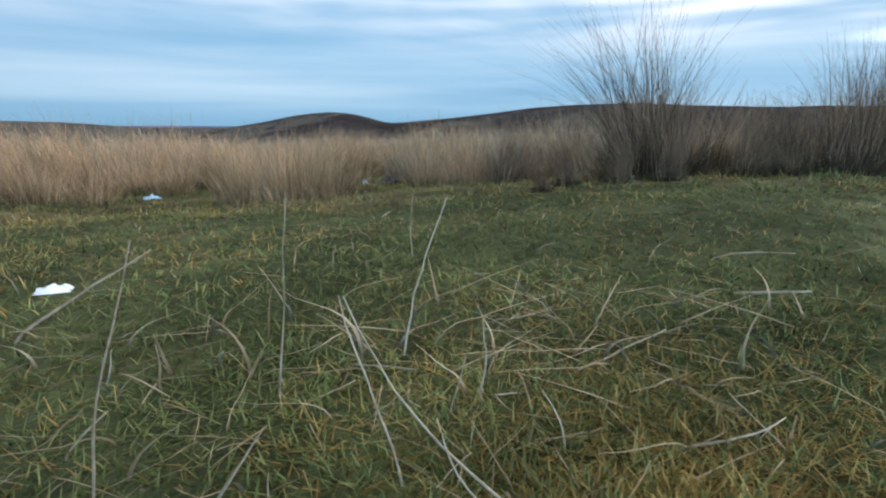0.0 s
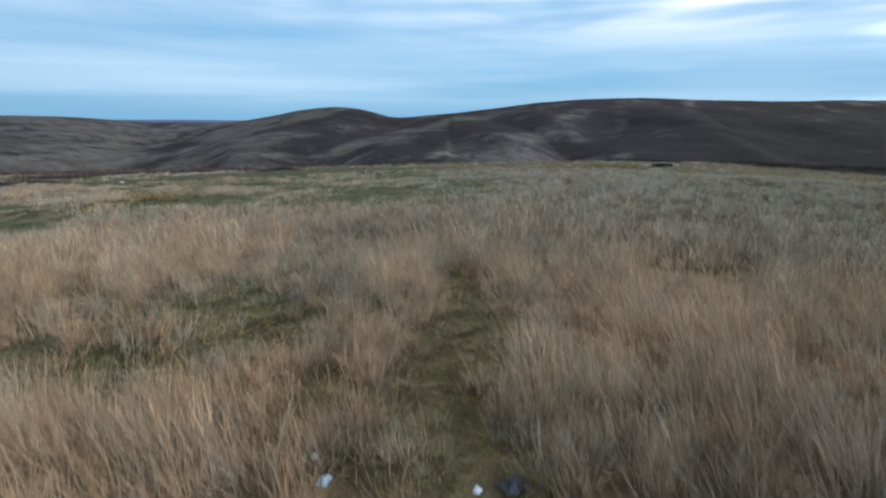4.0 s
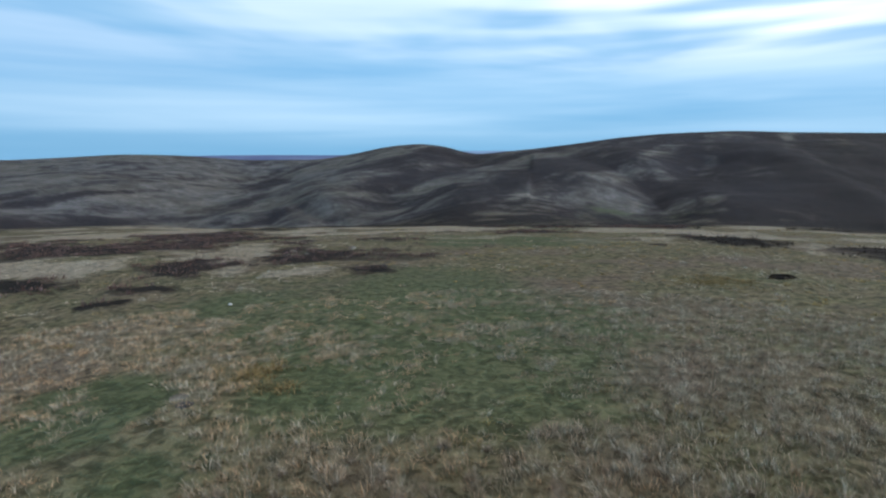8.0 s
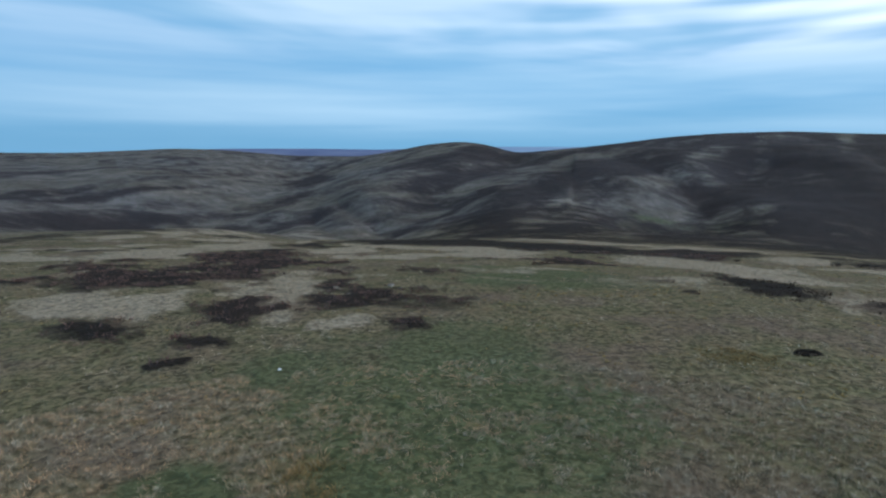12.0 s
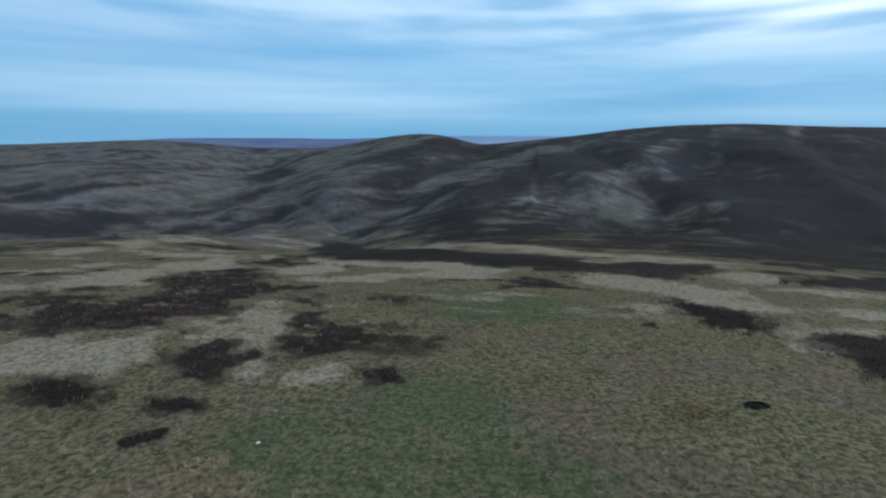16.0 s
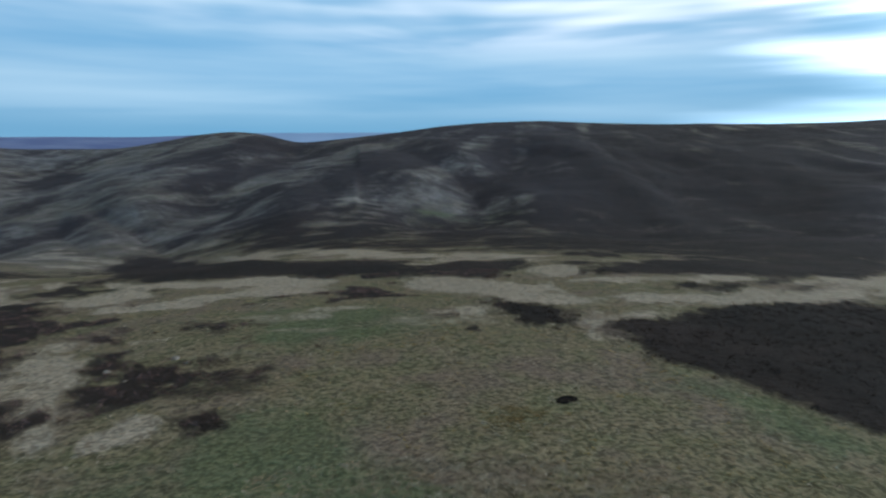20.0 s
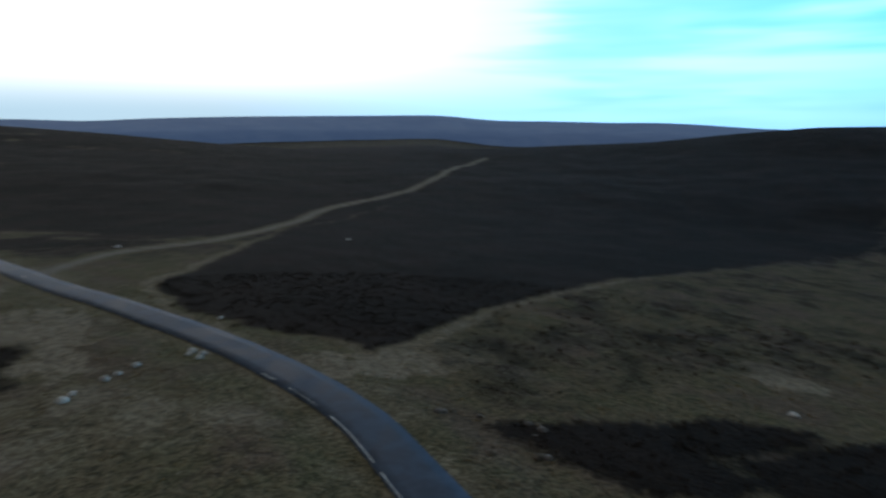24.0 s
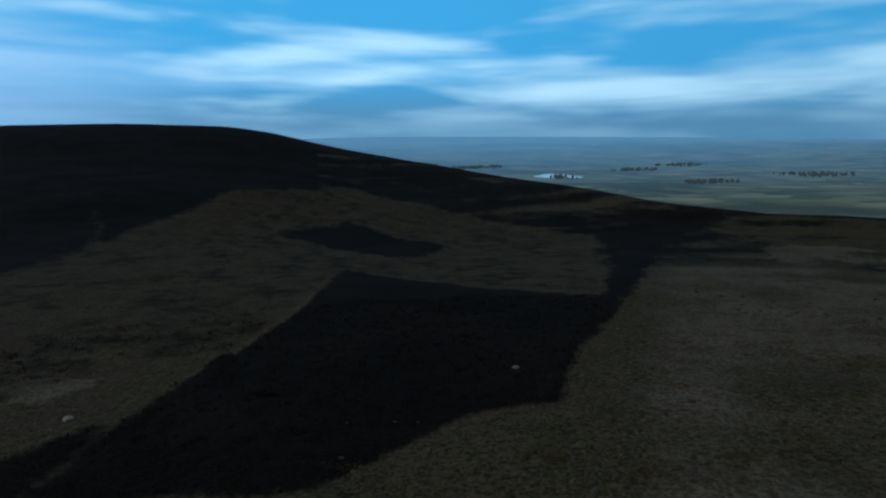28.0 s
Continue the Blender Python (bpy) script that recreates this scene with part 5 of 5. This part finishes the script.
OTHERS = [
    (-0.455, 4.618, 0.080, 0.053, 0.011, 0.0010),
    (-0.425, 4.537, 0.060, 0.007, 0.013, 0.0008),
    (-0.715, 4.627, 0.001, 0.000, 0.032, 0.0009),
    (-0.751, 4.630, 0.005, 0.003, 0.026, 0.0009),
    (-0.600, 4.495, -0.001, -0.000, 0.025, 0.0006),
    (-0.472, 4.539, -0.012, 0.002, 0.031, 0.0006),
    (-0.722, 4.545, 0.018, 0.013, 0.021, 0.0010),
    (-0.276, 4.787, 0.055, -0.032, 0.011, 0.0020),
    (-0.245, 4.900, 0.085, -0.020, 0.012, 0.0013),
]
STALKS = STANDING + OTHERS
rng_l = random.Random(61)
for _ in range(26):
    a, far = rng_l.uniform(-0.62, 0.62), rng_l.uniform(0.16, 0.36)
    head, size = rng_l.uniform(0, 2 * math.pi), rng_l.uniform(0.07, 0.16) * far
    STALKS.append((-0.53 + far * math.sin(a), 4.29 + far * math.cos(a), size * math.cos(head), size * math.sin(head), size * rng_l.uniform(0.05, 0.4), 0.0026 * far * rng_l.uniform(0.6, 1.3)))


def build_stalks():
    for i, (fx, fy, dx, dy, dz, thick) in enumerate(STALKS):
        rng = random.Random(40 + i)
        n = 8
        size = math.sqrt(dx * dx + dy * dy + dz * dz)
        bow = Vector((rng.uniform(-1, 1), rng.uniform(-1, 1), rng.uniform(-0.4, 0.4))) * size * 0.09
        kink = [Vector((rng.gauss(0, 1), rng.gauss(0, 1), 0)) * size * 0.004 for _ in range(n + 1)]
        pts = [Vector((dx, dy, dz)) * t + bow * math.sin(math.pi * t) + kink[round(t * n)] for t in [k / n for k in range(n + 1)]]
        pts[0].z -= 0.01
        v, f = tube(pts, [0.95 * thick * (1 - 0.6 * k / n) * rng.uniform(0.85, 1.2) for k in range(n + 1)])
        ob = new("dead_stalk", mesh_from("dead_stalk", v, f, STALK, True))
        ob.location = (fx, fy, float(ground(fx, fy)))
        tagged(ob, "pale dead grass stalk standing in the turf" if dz > 0.035 else "pale dead grass stalk lying on the turf", "grass stalk", "dead stalks in the turf")


build_stalks()


# ---- stones ----
def lump(radius, flat, seed, rough=0.22, level=2):
    bm = bmesh.new()
    bmesh.ops.create_icosphere(bm, subdivisions=level, radius=radius)
    off = Vector((seed * 3.7, seed * 1.3, seed * 2.1))
    for v in bm.verts:
        k = 1 + rough * noise.noise(v.co / radius * 1.1 + off) + 0.4 * rough * noise.noise(v.co / radius * 3 + off)
        v.co *= k
        v.co.z = max(v.co.z * flat, -radius * flat * 0.6)
        v.co.z += radius * flat * 0.4
    return bm


def stone(x, y, radius, flat, seed, mat, label, group=""):
    bm = lump(radius, flat, seed)
    me = bpy.data.meshes.new("stone")
    bm.to_mesh(me)
    bm.free()
    me.materials.append(mat)
    for p in me.polygons:
        p.use_smooth = seed % 2 == 0
    ob = tagged(new("stone", me), label, "stone", group)
    set_on_ground(ob, x, y, seed * 47, 1, 0.03)
    return ob


PALE_STONE = plain("bleached_stone", (0.30, 0.29, 0.27), (0.66, 0.65, 0.62), 4.0, 0.85, 0.4, 0.03)
MOSSY = plain("mossy_stone", (0.05, 0.043, 0.034), (0.14, 0.118, 0.092), 3.0, 0.95, 0.5, 0.04, 0.08)
BLACK_ROCK = plain("black_rock", (0.015, 0.013, 0.013), (0.05, 0.045, 0.042), 4.0, 0.9, 0.5, 0.03)
DARK_STONE = plain("dark_gritstone", (0.07, 0.06, 0.055), (0.19, 0.17, 0.15), 2.5, 0.9, 0.6, 0.05)
# pale boulders put in place of white sheep along the road
for i, (x, y, r) in enumerate([(48.2, -0.3, 0.34), (49.4, 0.4, 0.36), (47.4, 0.1, 0.30), (48.7, 0.8, 0.26), (58.0, -3.6, 0.30), (41.8, 9.6, 0.38), (44.8, 7.1, 0.34), (46.9, 4.9, 0.32),
                               (45.6, 6.2, 0.28), (42.9, 9.1, 0.24), (243.7, 76.2, 0.8), (120.1, 3.4, 0.5), (111.1, -39.8, 0.5)]):
    stone(x, y, r, 0.8, i, PALE_STONE, "pale boulder standing in for a sheep beside the moor road", "pale boulders")
stone(18.3, -39.3, 0.36, 0.7, 31, PALE_STONE, "small white boulder in dark heather", "pale boulders")
stone(-18.6, -39.4, 0.36, 0.6, 32, STONE, "grey boulder on the heather's edge", "grey boulders")
for i, (x, y, r) in enumerate([(-21.9, 51.4, 0.34), (-17.4, 53.4, 0.36), (-16.2, 52.2, 0.25), (-19.5, 48.6, 0.22)]):
    stone(x, y, r, 0.6, 50 + i, MOSSY, "grey boulder among dark heather", "grey boulders")
for i, (x, y, r) in enumerate([(-10.45, 18.85, 0.22), (-10.9, 19.3, 0.24)]):
    stone(x, y, r, 0.3, 60 + i, MOSSY if i else BLACK_ROCK, "flat gritstone block on a grassy mound", "mound blocks")
stone(-15.6, 30.1, 0.10, 0.7, 71, PALE_STONE, "small white stone in short grass", "pale boulders")
# rubble on the slope beyond the road
rng_s = random.Random(5)
for i in range(46):
    a, r = radians(rng_s.uniform(180, 214)), rng_s.uniform(27, 38)
    stone(CX + r * math.sin(a), CY + r * math.cos(a), rng_s.uniform(0.08, 0.26), 0.6, 100 + i, MOSSY if i % 3 else DARK_STONE, "weathered rubble stone on the slope", "rubble on the slope")
for i in range(30):
    a, r = radians(rng_s.uniform(214, 234)), rng_s.uniform(40, 100)
    stone(CX + r * math.sin(a), CY + r * math.cos(a), rng_s.uniform(0.15, 0.42), 0.5, 160 + i, MOSSY, "pale rock outcrop in rough grass", "rock outcrops")
for i in range(14):
    x, y = 23 + rng_s.uniform(-3, 6), -15 + rng_s.uniform(-5, 3)
    stone(x, y, rng_s.uniform(0.15, 0.4), 0.6, 200 + i, MOSSY if i % 2 else DARK_STONE, "weathered rubble stone by the road bend", "rubble by the bend")

# the dark peat hollow with its rim
def peat_hollow(x, y, size, label):
    root = new("peat_hollow")
    bm = bmesh.new()
    rings, sides = 6, 22
    rows = []
    for i in range(rings):
        t = i / (rings - 1)
        row = []
        for k in range(sides):
            ang = 2 * math.pi * k / sides
            rr = (0.35 + 0.65 * t) * (1 + 0.22 * noise.noise(Vector((math.cos(ang) * 1.4, math.sin(ang) * 1.4, t))))
            row.append(bm.verts.new((1.15 * rr * math.cos(ang), 0.62 * rr * math.sin(ang), 0.02 + 0.22 * math.sin(math.pi * t) * (0.7 + 0.3 * math.sin(ang)) - 0.1 * t)))
        rows.append(row)
    for i in range(rings - 1):
        for k in range(sides):
            bm.faces.new((rows[i][k], rows[i + 1][k], rows[i + 1][(k + 1) % sides], rows[i][(k + 1) % sides]))
    bm.faces.new(rows[0][::-1])
    part("rim", bm, PEAT, root)
    bm = bmesh.new()
    bmesh.ops.create_circle(bm, cap_ends=True, segments=18, radius=0.5)
    for v in bm.verts:
        v.co = Vector((v.co.x * 1.1, v.co.y * 0.6, 0.05))
    part("floor", bm, PEAT, root, "black wet peat")
    set_on_ground(root, x, y, 12, size)
    tagged(root, label, "peat hollow")


PEAT = plain("wet_peat", (0.004, 0.0035, 0.003), (0.014, 0.011, 0.009), 5.0, 0.95, 0.5, 0.05, 0.02)
peat_hollow(11.0, 38.5, 0.8, "black peat hollow with a raised rim in rough grass")


# ---- litter ----
def crumple(name, size, seed, mat, label, category):
    bm = bmesh.new()
    bmesh.ops.create_grid(bm, x_segments=10, y_segments=8, size=0.5)
    off = Vector((seed, seed * 2.3, 0))
    for v in bm.verts:
        p = v.co.copy()
        v.co = Vector((p.x * size[0], p.y * size[1], size[2] * (0.55 + 0.9 * noise.noise(p * 4 + off)) * (1.2 - 1.6 * p.length)))
    bmesh.ops.solidify(bm, geom=bm.faces[:], thickness=0.004)
    me = bpy.data.meshes.new(name)
    bm.to_mesh(me)
    bm.free()
    me.materials.append(mat)
    return tagged(new(name, me), label, category)


WHITE_PLASTIC = plain("white_plastic", (0.62, 0.64, 0.70), (0.82, 0.83, 0.86), 8.0, 0.35, 0.1, 0.003, 0.5)
BLUE_PLASTIC = plain("blue_plastic", (0.22, 0.38, 0.52), (0.50, 0.66, 0.76), 14.0, 0.3, 0.1, 0.003, 0.5)
BLACK_PLASTIC = plain("black_plastic", (0.012, 0.012, 0.014), (0.04, 0.04, 0.045), 10.0, 0.4, 0.2, 0.003, 0.5)
for made, x, y, turn in ((crumple("litter_bag", (0.034, 0.022, 0.010), 3, WHITE_PLASTIC, "scrap of white plastic lying on the turf", "litter"), -0.95, 4.87, 20),
                         (crumple("wrapper", (0.07, 0.045, 0.022), 5, BLUE_PLASTIC, "pale blue crumpled plastic wrapper in the grass", "litter"), -1.86, 6.81, 40),
                         (crumple("carton", (0.07, 0.05, 0.03), 8, BLUE_PLASTIC, "flattened pale blue carton between tussocks", "litter"), -1.64, 7.64, 80),
                         (crumple("scrap", (0.035, 0.03, 0.02), 9, WHITE_PLASTIC, "small white plastic scrap in the grass", "litter"), -1.72, 7.82, 10),
                         (crumple("scrap", (0.035, 0.03, 0.04), 12, WHITE_PLASTIC, "torn white scrap beside a black bag", "litter"), -1.01, 7.57, 60),
                         (crumple("black_bag", (0.13, 0.10, 0.05), 15, BLACK_PLASTIC, "crumpled black plastic bag in the grass", "litter"), -0.86, 7.6, 30)):
    set_on_ground(made, x, y, turn)
stone(-2.11, 8.66, 0.045, 0.7, 21, PALE_STONE, "small pale stone among tawny grass", "pale pebbles")
stone(-0.13, 7.17, 0.03, 0.7, 22, PALE_STONE, "small white pebble in short grass", "pale pebbles")


# ---- road marks: short worn lines along the inner edge ----
def edge_line(i0, i1, off, width=0.05):
    p = ROAD[i0:i1 + 1]
    t = np.gradient(p[:, :2], axis=0)
    t /= np.linalg.norm(t, axis=1)[:, None]
    side = np.stack([t[:, 1], -t[:, 0]], axis=1)
    cols = []
    for o, dz in ((off - width, 0.040), (off - width, 0.052), (off + width, 0.052), (off + width, 0.040)):
        cols.append(np.column_stack([p[:, :2] + side * o, p[:, 2] + 0.06 + dz - 0.05 * abs(off) / 1.7 + 0.012]))
    v = np.stack(cols, axis=1)
    me = fast_mesh("edge_line", v.reshape(-1, 3), quads_grid(len(p), 4, False), WHITE_LINE)
    ob = new("edge_line", me)
    ob.parent = road
    return ob


def road_index(x, y):
    return int(np.argmin((ROAD[:, 0] - x) ** 2 + (ROAD[:, 1] - y) ** 2))


for (xa, ya), (xb, yb), off in (((14, -6), (23, -6.9), -1.54), ((24, -6.9), (31, -7.0), -1.52), ((33, -7), (37, -6), -1.48), ((39.5, -5.4), (41, -5.0), -1.52), ((93, 14), (95, 15), -0.6), ((262, 81), (266, 83), -0.8)):
    edge_line(road_index(xa, ya), road_index(xb, yb), off)

# ---- the pond on the plain, and far woods ----
def build_pond():
    m, nt, b = material("pond_water")
    b.inputs["Base Color"].default_value = (0.02, 0.03, 0.04, 1)
    b.inputs["Roughness"].default_value = 0.08
    b.inputs["Specular IOR Level"].default_value = 0.6
    geo = nt.nodes.new("ShaderNodeNewGeometry")
    bump(nt, b, noise_tex(nt, geo.outputs["Position"], 0.8, 3), 0.15, 0.1)
    x, y = -572, -1295
    bm = bmesh.new()
    bmesh.ops.create_circle(bm, cap_ends=True, segments=40, radius=1)
    for v in bm.verts:
        a = math.atan2(v.co.y, v.co.x)
        k = 1 + 0.2 * math.sin(3 * a + 1)
        v.co = Vector((v.co.x * 52 * k, v.co.y * 60 * k, 0))
    me = bpy.data.meshes.new("water")
    bm.to_mesh(me)
    bm.free()
    me.materials.append(m)
    ob = tagged(new("water", me), "small reservoir shining on the farmed plain", "pond", kind="structure")
    ob.location = (x, y, float(ground(x, y)) + 2.5)


build_pond()


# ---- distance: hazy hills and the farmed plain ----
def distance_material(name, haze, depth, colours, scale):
    """Far country: its own tones, with the blue air's even veil painted as emission."""
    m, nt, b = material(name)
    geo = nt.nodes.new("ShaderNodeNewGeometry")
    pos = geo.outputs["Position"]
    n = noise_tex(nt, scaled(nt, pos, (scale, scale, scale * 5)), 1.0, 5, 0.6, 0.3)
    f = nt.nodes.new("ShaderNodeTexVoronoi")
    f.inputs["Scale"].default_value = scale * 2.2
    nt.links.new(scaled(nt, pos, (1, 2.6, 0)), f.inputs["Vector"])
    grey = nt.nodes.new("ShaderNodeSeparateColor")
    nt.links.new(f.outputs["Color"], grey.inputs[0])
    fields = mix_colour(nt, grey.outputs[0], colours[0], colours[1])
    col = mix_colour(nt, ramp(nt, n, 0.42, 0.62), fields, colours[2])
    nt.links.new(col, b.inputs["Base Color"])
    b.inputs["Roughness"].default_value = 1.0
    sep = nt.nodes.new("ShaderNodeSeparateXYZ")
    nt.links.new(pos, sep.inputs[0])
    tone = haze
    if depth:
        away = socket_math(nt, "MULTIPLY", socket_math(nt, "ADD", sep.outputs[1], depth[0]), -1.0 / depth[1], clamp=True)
        # the nearer fields glow as well, to brighten the plain
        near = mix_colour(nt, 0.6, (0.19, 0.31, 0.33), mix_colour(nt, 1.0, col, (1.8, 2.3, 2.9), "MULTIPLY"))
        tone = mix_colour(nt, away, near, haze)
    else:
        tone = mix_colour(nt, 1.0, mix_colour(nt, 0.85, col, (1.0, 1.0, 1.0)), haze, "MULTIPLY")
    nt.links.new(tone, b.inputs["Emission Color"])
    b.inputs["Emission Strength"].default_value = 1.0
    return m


def far_sheet(name, az, radii, heights, mat, label):
    a = np.radians(az)
    v = np.stack([np.stack([CX + r * np.sin(a), CY + r * np.cos(a), h], axis=-1) for r, h in zip(radii, heights)])
    me = fast_mesh(name, v.reshape(-1, 3), quads_grid(len(radii), len(az), False)[:, ::-1], mat, True)
    tagged(new(name, me), label, "distance", kind="structure")


def build_distance():
    az = np.arange(-58, 176, 0.5)
    top = EYE_Z + 3300 * np.tan(np.radians(round_table(FAR, 1, az, 1.2)))
    radii = np.array([2350, 2600, 2800, 3000, 3150, 3300, 3500, 3800])
    share = [-2.5, 0.1, 0.4, 0.72, 0.92, 1.0, 0.9, 0.2]
    hills = [np.minimum(top - 25, -40) * (1 - s) + top * s + (6 * fbm(az / 5, np.full(len(az), s * 5), 401) if 0 < s < 1 else 0) for s in share]
    hills = np.array(hills)
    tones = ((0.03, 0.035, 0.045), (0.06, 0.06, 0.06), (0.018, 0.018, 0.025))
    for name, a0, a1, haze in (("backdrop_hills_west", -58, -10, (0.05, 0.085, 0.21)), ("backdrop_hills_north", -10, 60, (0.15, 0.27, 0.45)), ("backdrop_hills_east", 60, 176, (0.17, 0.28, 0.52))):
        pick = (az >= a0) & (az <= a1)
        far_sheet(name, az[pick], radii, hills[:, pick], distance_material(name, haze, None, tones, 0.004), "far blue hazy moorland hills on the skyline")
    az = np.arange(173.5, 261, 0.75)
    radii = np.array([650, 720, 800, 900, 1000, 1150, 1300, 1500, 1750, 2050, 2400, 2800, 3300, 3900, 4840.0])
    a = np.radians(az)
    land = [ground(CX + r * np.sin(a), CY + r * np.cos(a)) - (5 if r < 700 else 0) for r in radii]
    # the plain's brightness and blue distance come from added emission
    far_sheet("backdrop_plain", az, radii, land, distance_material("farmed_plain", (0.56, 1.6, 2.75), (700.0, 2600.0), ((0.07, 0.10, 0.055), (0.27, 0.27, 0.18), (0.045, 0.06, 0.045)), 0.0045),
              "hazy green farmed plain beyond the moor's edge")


build_distance()


def build_woods():
    """Shelter belts on the plain, crowns as small uneven lumps."""
    # a faint added glow lifts the crowns into the haze
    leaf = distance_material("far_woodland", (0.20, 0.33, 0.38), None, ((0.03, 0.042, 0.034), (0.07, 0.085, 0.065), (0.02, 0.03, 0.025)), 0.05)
    rng = random.Random(9)
    verts, faces = [], []
    belts = [(-420, -1650, 330, 40, 0.5), (-560, -1250, 90, 25, 0.9), (-900, -1500, 160, 30, 0.2), (-1200, -1700, 220, 50, 0.4), (-820, -1050, 120, 25, 0.1), (-1300, -1250, 240, 60, 0.3), (-300, -1900, 200, 30, 0.2)]
    for bx, by, length, width, turn in belts:
        for _ in range(int(length / 3.2)):
            u, w = rng.uniform(-0.5, 0.5) * length, rng.gauss(0, 0.45) * width
            x, y = bx + u * math.cos(turn) - w * math.sin(turn), by + u * math.sin(turn) + w * math.cos(turn)
            z, s = float(ground(x, y)), rng.uniform(3.5, 7.5)
            base = len(verts)
            for lev, (rad, hh) in enumerate(((0.25, 0.0), (0.55, 0.45), (0.5, 0.9), (0.2, 1.3))):
                for k in range(6):
                    a = k * math.pi / 3 + lev
                    q = rad * s * rng.uniform(0.75, 1.2)
                    verts.append((x + q * math.cos(a), y + q * math.sin(a), z + hh * s * rng.uniform(0.92, 1.08)))
            for lev in range(3):
                for k in range(6):
                    a, b = base + lev * 6 + k, base + lev * 6 + (k + 1) % 6
                    faces.append((a, b, b + 6, a + 6))
            faces.append(tuple(range(base + 18, base + 24)))
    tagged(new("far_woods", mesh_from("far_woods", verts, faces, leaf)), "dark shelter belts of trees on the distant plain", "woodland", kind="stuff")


build_woods()
